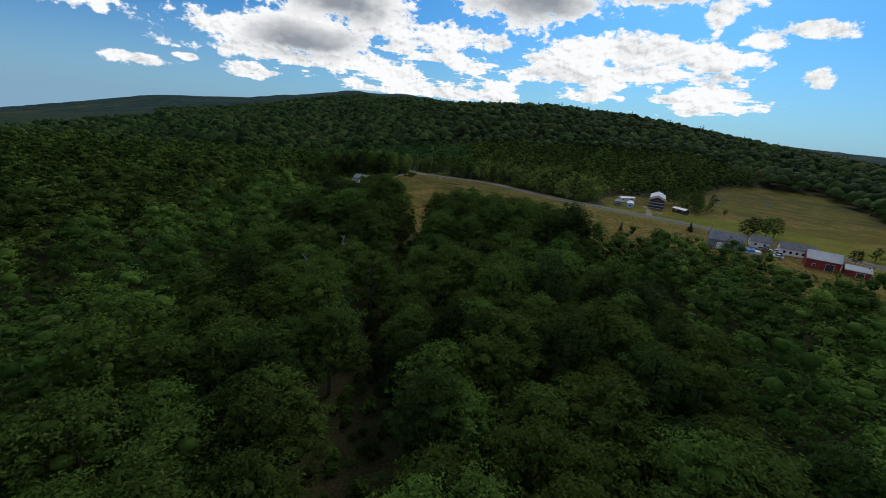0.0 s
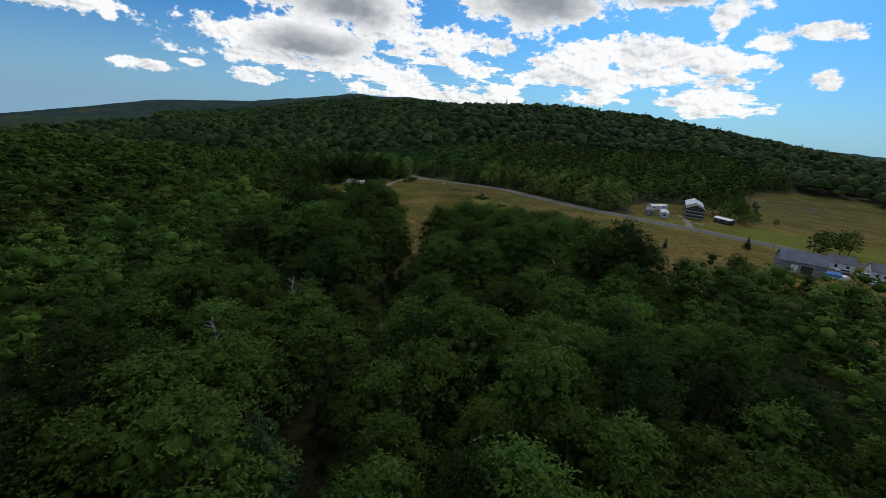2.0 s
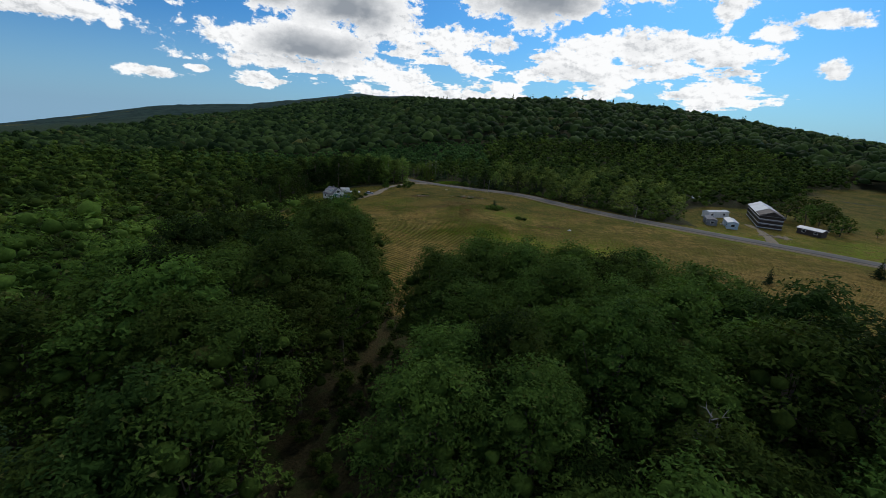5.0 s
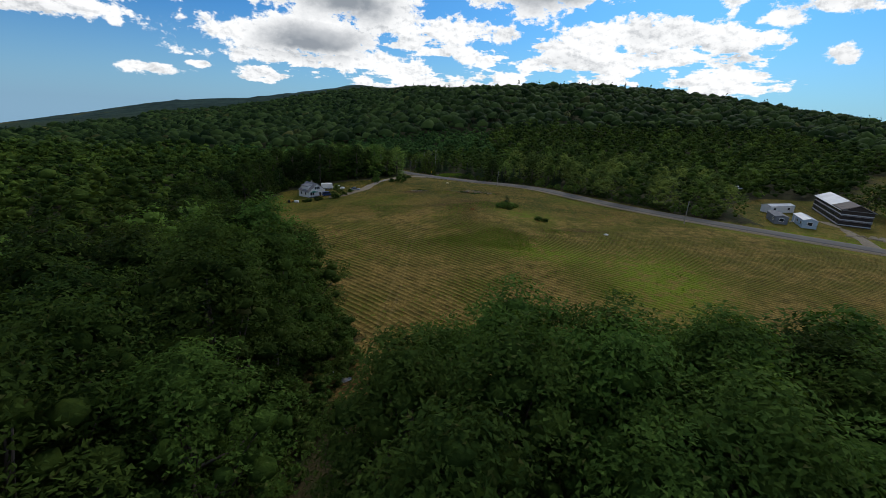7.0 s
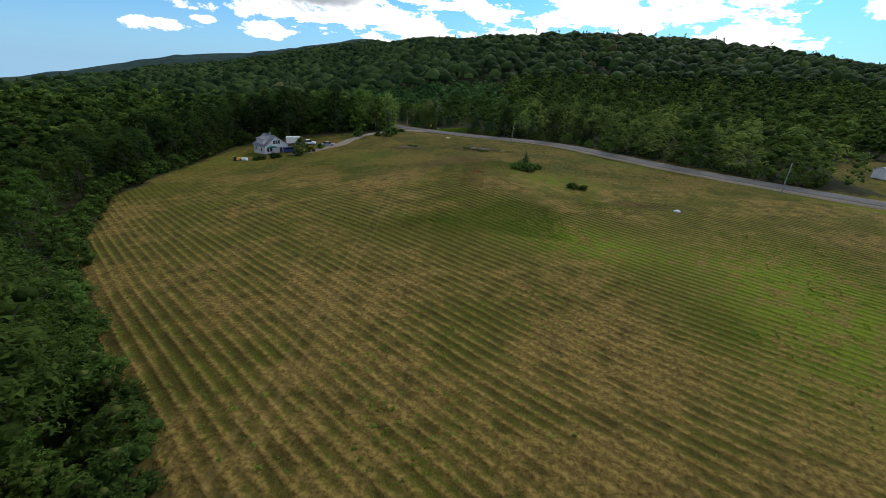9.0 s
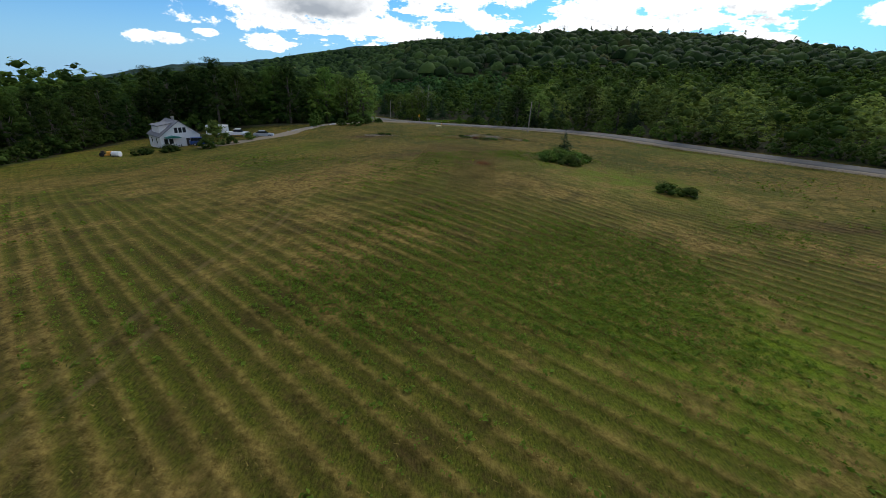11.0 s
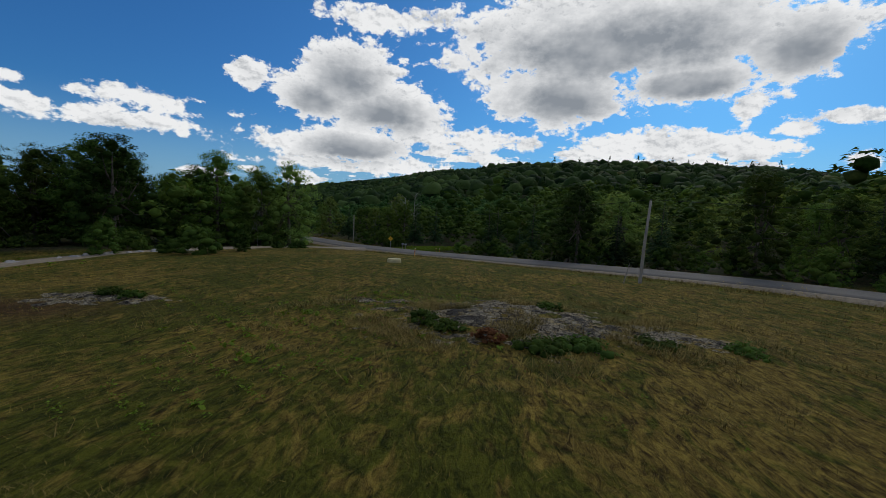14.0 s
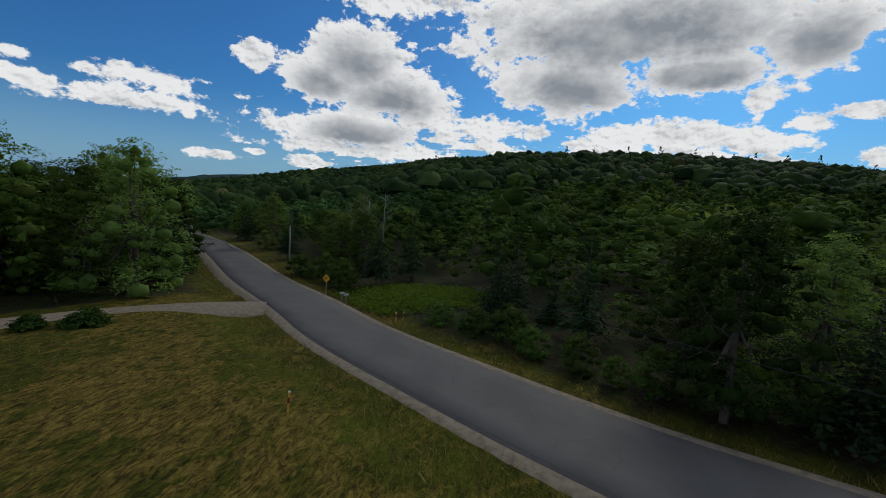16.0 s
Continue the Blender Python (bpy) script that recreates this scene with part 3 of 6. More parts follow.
# ---- trees ----
def tube(points, radii, sides=6):
    """Verts and faces of a tapered tube through points."""
    verts, faces = [], []
    for k, (p, r) in enumerate(zip(points, radii)):
        a = points[max(k - 1, 0)]
        b = points[min(k + 1, len(points) - 1)]
        turn = (Vector(b) - Vector(a)).to_track_quat("Z", "Y")
        for s in range(sides):
            w = 2 * math.pi * s / sides
            verts.append(Vector(p) + turn @ Vector((r * math.cos(w), r * math.sin(w), 0)))
    for k in range(len(points) - 1):
        for s in range(sides):
            faces.append((k * sides + s, k * sides + (s + 1) % sides, (k + 1) * sides + (s + 1) % sides, (k + 1) * sides + s))
    top = len(points) - 1
    faces.append(tuple(top * sides + s for s in range(sides)))
    return verts, faces


def joined(pieces):
    verts, faces = [], []
    for v, f in pieces:
        base = len(verts)
        verts += list(v)
        faces += [tuple(base + i for i in face) for face in f]
    return verts, faces


def unit(rng, count):
    v = rng.normal(size=(count, 3))
    return v / np.linalg.norm(v, axis=1)[:, None]


def leaf_quads(rng, where, out, size, flat=0.5):
    """Diamond leaf sprays at the places where, facing roughly outwards and up."""
    count = len(where)
    normal = out * 1.0 + np.array((0, 0, flat)) + unit(rng, count) * 0.72
    normal /= np.linalg.norm(normal, axis=1)[:, None]
    a = np.cross(normal, unit(rng, count))
    a /= np.linalg.norm(a, axis=1)[:, None] + 1e-9
    b = np.cross(normal, a)
    s = np.reshape(size, (-1, 1)) * rng.uniform(0.6, 1.3, (count, 1))
    droop = normal * s * 0.18
    v = np.stack([where - a * s * 0.6 - droop, where - b * s * 0.36, where + a * s * 0.6 - droop, where + b * s * 0.36], 1).reshape(-1, 3)
    return v, np.arange(count * 4).reshape(-1, 4)


def leaf_tris(rng, where, out, size, flat=0.5):
    """Three-cornered leaf sprays at the places where, facing roughly outwards and up."""
    count = len(where)
    normal = out * 1.0 + np.array((0, 0, flat)) + unit(rng, count) * 0.75
    normal /= np.linalg.norm(normal, axis=1)[:, None]
    a = np.cross(normal, unit(rng, count))
    a /= np.linalg.norm(a, axis=1)[:, None] + 1e-9
    b = np.cross(normal, a)
    s = np.reshape(size, (-1, 1)) * rng.uniform(0.55, 1.35, (count, 1))
    k = rng.uniform(-0.3, 0.3, (count, 1))
    v = np.stack([where - a * s * 0.62 - normal * s * 0.12, where + (a * k + b * 0.5) * s, where + a * s * 0.62 - b * s * 0.16], 1).reshape(-1, 3)
    return v, np.arange(count * 3).reshape(-1, 3)


def lobes_of(rng, count, radius, low, high):
    """Centres and radii of the leaf masses that make up an egg-shaped crown."""
    out = []
    for k in range(count):
        u = (k + rng.uniform(0.2, 0.8)) / count
        wide = radius * (math.sin(math.pi * min(1.0, 0.16 + 0.84 * u)) ** 0.6 * (1.12 - 0.45 * u))
        w, far = k * 2.39996 + rng.uniform(-0.5, 0.5), rng.uniform(0.42, 1.0)
        if u > 0.93:
            far = 0.1
        c = np.array((math.cos(w) * wide * far, math.sin(w) * wide * far, low + (high - low) * u * 0.94))
        out.append((c, radius * rng.uniform(0.18, 0.36)))
    return out



ICO = bmesh.new()
bmesh.ops.create_icosphere(ICO, subdivisions=1, radius=1)
ICO_V = np.array([v.co[:] for v in ICO.verts])
ICO_F = np.array([[v.index for v in f.verts] for f in ICO.faces])
bmesh.ops.subdivide_edges(ICO, edges=list(ICO.edges), cuts=1, use_grid_fill=True)
bmesh.ops.delete(ICO, geom=[f for f in ICO.faces if f.calc_center_median().z < -0.1], context="FACES")
ICO.verts.index_update()
DOME_V = np.array([v.co.normalized()[:] for v in ICO.verts])
DOME_F = np.array([[v.index for v in f.verts] for f in ICO.faces])
ICO.free()


def crown_mesh(name, seed, count, size, radius, low, high, mat, lobes=34, cores=True, flat=0.5, bulk=0.5):
    """A crown of leaf masses; each mass carries several layered boughs, and each bough its leaf sprays."""
    rng = np.random.default_rng(seed)
    masses = lobes_of(rng, lobes, radius, low, high)
    boughs = 9
    mass_c, mass_r = np.array([c for c, _ in masses]), np.array([r for _, r in masses])
    toward = unit(rng, lobes * boughs).reshape(lobes, boughs, 3)
    toward[:, :, 2] = np.where(rng.random((lobes, boughs)) < 0.85, np.abs(toward[:, :, 2]), toward[:, :, 2])
    pick = rng.choice(lobes, count, p=mass_r ** 2 / (mass_r ** 2).sum())
    which = rng.integers(0, boughs, count)
    rad = mass_r[pick][:, None]
    d = toward[pick, which]
    spot = mass_c[pick] + d * rad * np.array((1.12, 1.12, 0.9))
    where = spot + unit(rng, count) * rng.random((count, 1)) ** 0.45 * rad * np.array((0.56, 0.56, 0.26))
    v, f = leaf_tris(rng, where, d * 0.6, size, flat + 0.35)
    parts_v, parts_f, base = [v], [f], len(v)
    for c, r in masses if cores else ():
        parts_v.append(c + ICO_V * r * np.array((bulk, bulk, bulk * 0.75)) * rng.uniform(0.75, 1.15, (len(ICO_V), 1)))
        parts_f.append(ICO_F + base)
        base += len(ICO_V)
    return array_mesh(name, np.concatenate(parts_v), np.concatenate(parts_f), mat), masses


def broadleaf(seed, tall, radius, count, size, mat, label, lobes=34, bark=BARK, skirt=0.33):
    """A broadleaf tree, rooted at the origin: trunk with limbs, and a crown of leaf masses."""
    rng = np.random.default_rng(seed)
    low = tall * rng.uniform(skirt - 0.05, skirt + 0.05)
    tree = new("broadleaf_tree")
    me, masses = crown_mesh("crown", seed, count, size, radius, low, tall * 0.96, mat, lobes)
    crown = new("crown", me)
    crown.parent = tree
    lean = rng.uniform(-0.4, 0.4, 2)
    stem = [(0, 0, -0.6), (lean[0] * 0.2, lean[1] * 0.2, tall * 0.25), (lean[0], lean[1], tall * 0.5), (lean[0] * 1.3, lean[1] * 1.2, tall * 0.8)]
    girth = tall * 0.017
    pieces = [tube(stem, (girth * 1.35, girth, girth * 0.75, girth * 0.2), 7)]
    for c, r in masses[2::3]:
        start = np.array(stem[1]) * 0.35 + np.array(stem[2]) * 0.65
        start = start + np.array((0, 0, rng.uniform(-0.14, 0.16) * tall))
        bent = start * 0.45 + c * 0.55 + np.array((0, 0, -0.06 * tall))
        pieces.append(tube([tuple(start), tuple(bent), tuple(c)], (girth * 0.45, girth * 0.3, girth * 0.1), 5))
    v, f = joined(pieces)
    mesh_object("trunk", v, f, bark, tree, True)
    return tagged(tree, label, "tree", "forest trees")


def conifer(seed, tall, radius, tiers, label, name="conifer", size=0.5):
    """A spruce or pine, rooted at the origin: straight trunk and tiers of drooping branches with needle sprays."""
    rng = np.random.default_rng(seed)
    tree = new(name)
    v, f = tube([(0, 0, -0.5), (0.05, 0, tall * 0.5), (0, 0.04, tall * 0.98)], (tall * 0.016, tall * 0.01, 0.02), 6)
    mesh_object("trunk", v, f, BARK, tree, True)
    where, out, scale = [], [], []
    for k in range(tiers):
        u = k / (tiers - 1)
        z = tall * (0.14 + 0.86 * u)
        reach = radius * (1 - u) ** 0.8 * rng.uniform(0.75, 1.1) + 0.15
        arms = int(6 + 5 * (1 - u))
        for a in range(arms):
            w = rng.uniform(0, 2 * math.pi)
            sprays = max(2, int(reach / size * 2.2))
            for s in range(sprays):
                q = (s + rng.uniform(0.3, 1)) / sprays
                x = reach * q
                where.append((math.cos(w) * x + rng.normal() * 0.12 * reach, math.sin(w) * x + rng.normal() * 0.12 * reach, z - 0.30 * x * q + rng.normal() * 0.12))
                out.append((math.cos(w) * 0.4, math.sin(w) * 0.4, 0.5))
                scale.append(size * 1.35 * (1 - 0.65 * u))
    q, f = leaf_quads(rng, np.array(where), np.array(out), np.array(scale), 0.8)
    f = np.concatenate([f[:, [0, 1, 2]], f[:, [0, 2, 3]]])
    crown = new("crown", array_mesh("crown", q, f, NEEDLE))
    crown.parent = tree
    return tagged(tree, label, "tree", "forest trees")


def put(tree, x, y, turn, scale, squash=1.0, deeper=0.0):
    m = Matrix.Translation((x, y, land(x, y) - deeper)) @ Matrix.Rotation(turn, 4, "Z") @ Matrix.Diagonal((scale, scale, scale * squash, 1))
    return copy_thing(tree, m)


def drop(tree):
    for o in (*tree.children_recursive, tree):
        bpy.data.objects.remove(o)


NEAR_TEXT = ("broad green oak with a dense rounded crown", "dark green maple with layered leafy boughs", "tall green ash with a loose uneven crown", "spreading green oak with pale inner limbs", "yellow-green young maple with bright leaves")
# near trees get darker leaves, close trees brighter: lighting held in the colour
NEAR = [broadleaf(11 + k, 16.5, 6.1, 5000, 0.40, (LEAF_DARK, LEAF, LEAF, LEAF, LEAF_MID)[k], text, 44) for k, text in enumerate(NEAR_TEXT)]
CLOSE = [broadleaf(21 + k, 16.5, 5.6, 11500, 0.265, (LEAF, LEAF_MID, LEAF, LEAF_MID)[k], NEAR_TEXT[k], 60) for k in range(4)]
MID = [broadleaf(31 + k, 15.0, 5.2, 9000, 0.27, (LEAF, LEAF_FRESH, LEAF_PALE, LEAF_PALE)[k], text, 44, BARK if k != 2 else PALE_BARK, 0.05)
       for k, text in enumerate(("dark green broadleaf tree leafy down to the ground", "green maple in the edge of the wood", "pale green birch with a slender trunk", "greyish pale green poplar with a tall leafy crown"))]
MASS = [broadleaf(41 + k, 17.0, 5.8, 8000, 0.33, mat, text, 46, BARK, 0.04) for k, (mat, text) in enumerate(((LEAF_DARK, "dense dark oak leafy down to the ground"), (LEAF, "tall dark maple in a closed tree mass"), (LEAF, "green oak with a broad heavy crown")))]
PINES = [conifer(51, 15.5, 3.6, 22, "dark green spruce with drooping needle branches"), conifer(52, 13.0, 3.2, 18, "dark green fir with a pointed top"), conifer(53, 15.0, 4.0, 24, "tall dark pine with an open ragged crown")]

rng = np.random.default_rng(7)


def scatter(x0, x1, y0, y1, gap, jitter=0.36):
    xs, ys = np.arange(x0, x1, gap), np.arange(y0, y1, gap)
    gxs, gys = np.meshgrid(xs, ys)
    gxs = gxs + (np.arange(len(ys)) % 2)[:, None] * gap / 2
    p = np.stack([gxs.ravel(), gys.ravel()], 1)
    return p + rng.uniform(-jitter, jitter, p.shape) * gap


def wooded(p, edge=2.5):
    """Places where the wood stands: off the field, the meadow, the roads and the cleared strip."""
    x, y = p[:, 0], p[:, 1]
    ok = ~open_land(x, y) & (away(x, y, road_line) > 6.5 + edge) & (away(x, y, lane_line) > 4.0 + edge) & (away(x, y, corridor_line) > np.where(y > 176, 0, np.where(y < 105, 4.8, 6.2)))
    for dx, dy in ((edge, 0), (-edge, 0), (0, edge), (0, -edge)):
        ok &= ~open_land(x + dx, y + dy)
    ok &= (((x - 2) * 0.7 + (y - 371) * 0.7) / 12) ** 2 + (((x - 2) * 0.7 - (y - 371) * 0.7) / 9) ** 2 > 1
    ok &= (np.hypot(x - 158, y - 350) > 8) & (np.hypot(x - 124, y - 276) > 17) & (np.hypot(x - 150, y - 284) > 21)
    return p[ok]


spots = wooded(scatter(-330, 330, 12, 560, 7.5))
x, y = spots[:, 0], spots[:, 1]
by_path = np.abs(x - 2) - 8
first = (by_path < 36) & (y < 182) & (y > 18)
left_mass = away(x, y, ((-68, 245), (-77, 268), (-80, 300), (-72, 330), (-55, 349), (-48, 374))) < 15
second = ~first & ((away(x, y, road_line) < 22) & (x > -75) & (x < 75) & (y > 320) | (x < -20) & (x > -62) & (y > 178) & (y < 275) & inside(x + 12, y, FIELD) | left_mass | (away(x, y, ((50, 146), (66, 137), (84, 133), (97, 125), (106, 106), (112, 90))) < 8))
third = ~first & ~second
for (px, py), one in zip(spots[first], rng.random(first.sum())):
    kind = CLOSE[int(one * 4)] if py > 116 and -27 < px < 33 else NEAR[int(one * 41) % 4 if one < 0.87 else 4] if one < 0.97 else PINES[2]
    s = rng.uniform(0.84, 1.1) if py < 118 else rng.uniform(1.1, 1.3) if py < 153.5 or px < -14 else rng.uniform(0.94, 1.06)
    put(kind, px, py, rng.uniform(0, 6.28), s, rng.uniform(0.9, 1.1), 0.1)
for (px, py), one in zip(spots[second], rng.random(second.sum())):
    by_road = away(px, py, road_line) < 24
    lane_side = by_road and px < -26 and py < 352 - 1.1 * px
    kind = PINES[int(one * 20) % 3] if one < (0.3 if by_road else 0.05) else (MID[0], MASS[0], MASS[2], MID[1], MID[3], MASS[1])[int(one * 37) % 6] if by_road and 8 < px < 40 else MID[int(one * 37) % 4]
    tall = ((0.6, 0.86) if px < 8 else (0.62, 0.86) if px < 45 else (0.58, 0.82)) if by_road else (1.0, 1.2) if py > 338 else (1.0, 1.22) if py > 262 else (0.85, 1.1)
    if not by_road and (px < -40 or py < 275):
        kind = MASS[int(one * 29) % 3]
        tall = (0.92, 1.08) if py > 325 else (0.58, 0.74) if py > 180 else ((0.98, 1.14) if px < 52 else (0.76, 0.92))
    if lane_side:
        tall = (0.95, 1.12)
    put(kind, px, py, rng.uniform(0, 6.28), rng.uniform(*tall) * (0.82 if kind in PINES else 1), rng.uniform(0.9, 1.06), 0.1)
for px, py, s in ((-20.5, 176.5, 1.28), (-29, 183, 1.2), (-19, 165, 1.2)):
    put(CLOSE[1], px, py, px, s, 1.05, 0.1)
for k, (px, py, s) in enumerate(((8.0, 152.0, 1.24), (14.5, 150.5, 1.2), (21.0, 149.0, 1.2), (28.0, 147.0, 1.16), (35.0, 144.5, 1.12), (41.5, 140.0, 1.1))):
    put(CLOSE[(1, 3, 2, 1, 3, 0)[k]], px, py, k * 1.7, s, 1.04, 0.1)
for tree in NEAR + CLOSE + MID + PINES + MASS:
    drop(tree)


# ---- the far woods, past counting ----
def crowns(name, places, tall, radius, count, size, mat, label, lobes=14, bulk=0.0, dome=False):
    """Many crowns joined into one piece, each of leaf sprays round a few masses."""
    g = np.random.default_rng(len(places))
    base_v, base_f = [], []
    for k in range(6):
        if dome:
            h = np.random.default_rng(70 + k)
            if k == 5:
                w = h.uniform(0, 6.28, count * 2)
                u = h.random(count * 2)
                reach = radius * 0.5 * (1 - u) + 0.2
                d = np.stack([np.cos(w), np.sin(w), 0.5 + 0 * w], 1)
                v, f = leaf_tris(h, np.stack([np.cos(w) * reach, np.sin(w) * reach, tall * (0.25 + 0.95 * u)], 1), d, size, 0.5)
                base_v.append(v), base_f.append(f)
                continue
            lumps = np.array([noise.noise(Vector(q) * 1.9 + Vector((k * 5.1, 0, 0))) for q in DOME_V])[:, None]
            body = DOME_V * np.array((radius * 0.92, radius * 0.92, tall * 0.44)) * (1 + 0.3 * lumps + h.uniform(-0.05, 0.05, (len(DOME_V), 1))) + (0, 0, tall * 0.48)
            d = unit(h, count)
            d[:, 2] = np.abs(d[:, 2])
            v, f = leaf_tris(h, d * np.array((radius * 0.9, radius * 0.9, tall * 0.44)) * h.uniform(0.9, 1.1, (count, 1)) + (0, 0, tall * 0.48), d, size, 0.4)
            base_v.append(np.concatenate([v, body])), base_f.append(np.concatenate([f, DOME_F + len(v)]))
            continue
        me, _ = crown_mesh("pattern", 70 + k, count, size, radius, tall * 0.12, tall, mat, lobes, bulk > 0, 0.8, bulk)
        v = np.empty(len(me.vertices) * 3, np.float32)
        me.vertices.foreach_get("co", v)
        f = np.empty(len(me.loops), np.int32)
        me.loops.foreach_get("vertex_index", f)
        base_v.append(v.reshape(-1, 3)), base_f.append(f.reshape(-1, 3))
        bpy.data.meshes.remove(me)
    out_v, out_f, tones, n = [], [], [], 0
    z = ground_z(places[:, 0], places[:, 1])
    for (px, py), pz in zip(places, z):
        k = min(5, int(g.random() * (5.35 if dome else 6)))
        w, s, h = g.uniform(0, 6.28), g.uniform(0.62, 1.25), g.uniform(0.8, 1.15)
        c, d = math.cos(w) * s, math.sin(w) * s
        v = base_v[k] @ np.array(((c, d, 0), (-d, c, 0), (0, 0, s * h)))
        out_v.append(v + (px, py, pz - 0.2))
        out_f.append(base_f[k] + n)
        tones.append(np.full(len(v), g.uniform(-0.5, 0.5) - (0.25 if dome and k == 5 else 0)))
        n += len(v)
    me = array_mesh(name, np.concatenate(out_v), np.concatenate(out_f), mat)
    me.attributes.new("tone", "FLOAT", "POINT").data.foreach_set("value", np.concatenate(tones).astype(np.float32))
    return tagged(new(name, me), label, "woods", kind="stuff")


middle = spots[third]
middle = middle[middle[:, 1] > np.abs(middle[:, 0]) * 0.78 - 38]
close_by = np.hypot(middle[:, 0], np.maximum(0, middle[:, 1] - 170)) < 120
by_way = close_by & (middle[:, 0] > -75) & (middle[:, 0] < 125) & (middle[:, 1] < 185)
crowns("woodland", middle[by_way], 17.5, 5.8, 800, 0.5, LEAF, "dense dark green broadleaf woods under the flight path", 13, 0.66)
crowns("woodland", middle[close_by & ~by_way], 17.0, 5.8, 260, 0.95, LEAF, "dense dark green broadleaf woods round the field", 9, 0.7)
by_end = ~close_by & (np.hypot(middle[:, 0] - 10, middle[:, 1] - 325) < 120)
pale = by_end & (middle[:, 0] > 38) & (middle[:, 1] > 262) & (middle[:, 1] < 420) & (rng.random(len(middle)) < 0.75)
crowns("woodland", middle[pale], 10.5, 4.6, 330, 0.85, LEAF_PALE, "pale yellow-green young trees beside the road", 14, 0.6)
low_end = by_end & ~pale & (middle[:, 0] < 0) & (middle[:, 1] > 372)
crowns("woodland", middle[low_end], 9.0, 5.0, 300, 0.75, LEAF, "lower green woods along the receding road", 10, 0.7)
crowns("woodland", middle[by_end & ~pale & ~low_end], 12.5, 5.2, 300, 0.8, LEAF, "green mixed woods behind the far verge", 9, 0.7)
beyond = ~close_by & ~by_end
behind_bend = beyond & (middle[:, 0] < 40) & (middle[:, 1] > 380)
crowns("woodland", middle[behind_bend], 8.5, 5.6, 110, 1.3, LEAF_HILL, "low mixed woods behind the bend of the road", 6, 0.95)
crowns("woodland", middle[beyond & ~behind_bend], 13.5, 5.6, 110, 1.5, LEAF, "dark green mixed woods beyond the road", 6, 0.95)
hill = wooded(scatter(-760, 1000, 200, 1340, 10.8, 0.5))
hx, hy = hill[:, 0], hill[:, 1]
hill = hill[(np.hypot(hx, hy) < 1330) & (np.degrees(np.arctan2(hx, hy)) > -50) & (np.degrees(np.arctan2(hx, hy)) < 53) & ~((hx > -330) & (hx < 330) & (hy < 560))]
lower_slope = np.hypot(hill[:, 0], hill[:, 1]) < 860
crowns("hill_woods", hill[lower_slope], 14.0, 7.0, 46, 1.25, LEAF_HILL, "dark green woods covering the lower hillside", dome=True)
crowns("hill_woods", hill[~lower_slope], 14.0, 7.0, 22, 1.5, LEAF_HILL, "dark green woods covering the far hillside", dome=True)
ridge = wooded(scatter(-960, 120, 1150, 1860, 15.0, 0.5))
rr, ra = np.hypot(ridge[:, 0], ridge[:, 1]), np.degrees(np.arctan2(ridge[:, 0], ridge[:, 1]))
ridge = ridge[(rr >= 1330) & (rr < 1790) & (ra > -33) & (ra < 3)]
crowns("hill_woods", ridge, 14.0, 9.0, 8, 1.6, LEAF_HILL, "dark green woods along the distant ridge", dome=True)


behind = wooded(scatter(-240, 260, -80, 175, 9.5, 0.45))
behind = behind[(behind[:, 1] < 10) | (behind[:, 1] < np.abs(behind[:, 0]) * 0.78 - 40)]
crowns("woodland", behind, 16.0, 6.4, 40, 1.2, LEAF_HILL, "dark green broadleaf woods behind the start of the flight", dome=True)


# ---- building helpers ----
def part(name, bm, mat, parent=None, label="", smooth_faces=False):
    """Link a bmesh as one mesh object under a thing or a part."""
    me = bpy.data.meshes.new(name)
    bm.normal_update()
    bm.to_mesh(me)
    bm.free()
    me.materials.append(mat)
    if smooth_faces:
        me.shade_smooth()
    ob = new(name, me)
    ob.parent = parent
    if label:
        tagged(ob, label)
    return ob


def block(bm, x0, x1, y0, y1, z0, z1, bevel=0.0):
    made = bmesh.ops.create_cube(bm, size=1)["verts"]
    for v in made:
        v.co = Vector(((x0 + x1) / 2 + v.co.x * (x1 - x0), (y0 + y1) / 2 + v.co.y * (y1 - y0), (z0 + z1) / 2 + v.co.z * (z1 - z0)))
    if bevel:
        edges = list({e for v in made for e in v.link_edges})
        bmesh.ops.bevel(bm, geom=edges, offset=bevel, segments=2, affect="EDGES", profile=0.6)
    return bm


def boxed(x0, x1, y0, y1, z0, z1, bevel=0.0):
    return block(bmesh.new(), x0, x1, y0, y1, z0, z1, bevel)


def prism(outline, along, axis=0):
    """A solid with the given outline, drawn out over the range along; axis 0: outline in (y, z); 1: in (x, z)."""
    bm = bmesh.new()
    rings = []
    for a in along:
        rings.append([bm.verts.new((a, p, q) if axis == 0 else (p, a, q)) for p, q in outline])
    n = len(outline)
    for i in range(n):
        bm.faces.new((rings[0][i], rings[0][(i + 1) % n], rings[1][(i + 1) % n], rings[1][i]))
    bm.faces.new(rings[0][::-1])
    bm.faces.new(rings[1])
    bmesh.ops.recalc_face_normals(bm, faces=bm.faces)
    return bm


def tubed(points, radii, sides=8):
    v, f = tube(points, radii, sides)
    bm = bmesh.new()
    verts = [bm.verts.new(p) for p in v]
    for face in f:
        bm.faces.new([verts[i] for i in face])
    return bm


def round_part(bm_radius, depth, sides=20):
    bm = bmesh.new()
    bmesh.ops.create_cone(bm, cap_ends=True, segments=sides, radius1=bm_radius, radius2=bm_radius, depth=depth)
    return bm


def root(name, x, y, turn, label, category, group="", sink=0.0):
    ob = new(name)
    ob.matrix_world = pose(x, y, land(x, y) - sink, 0, 0, turn)
    return tagged(ob, label, category, group)


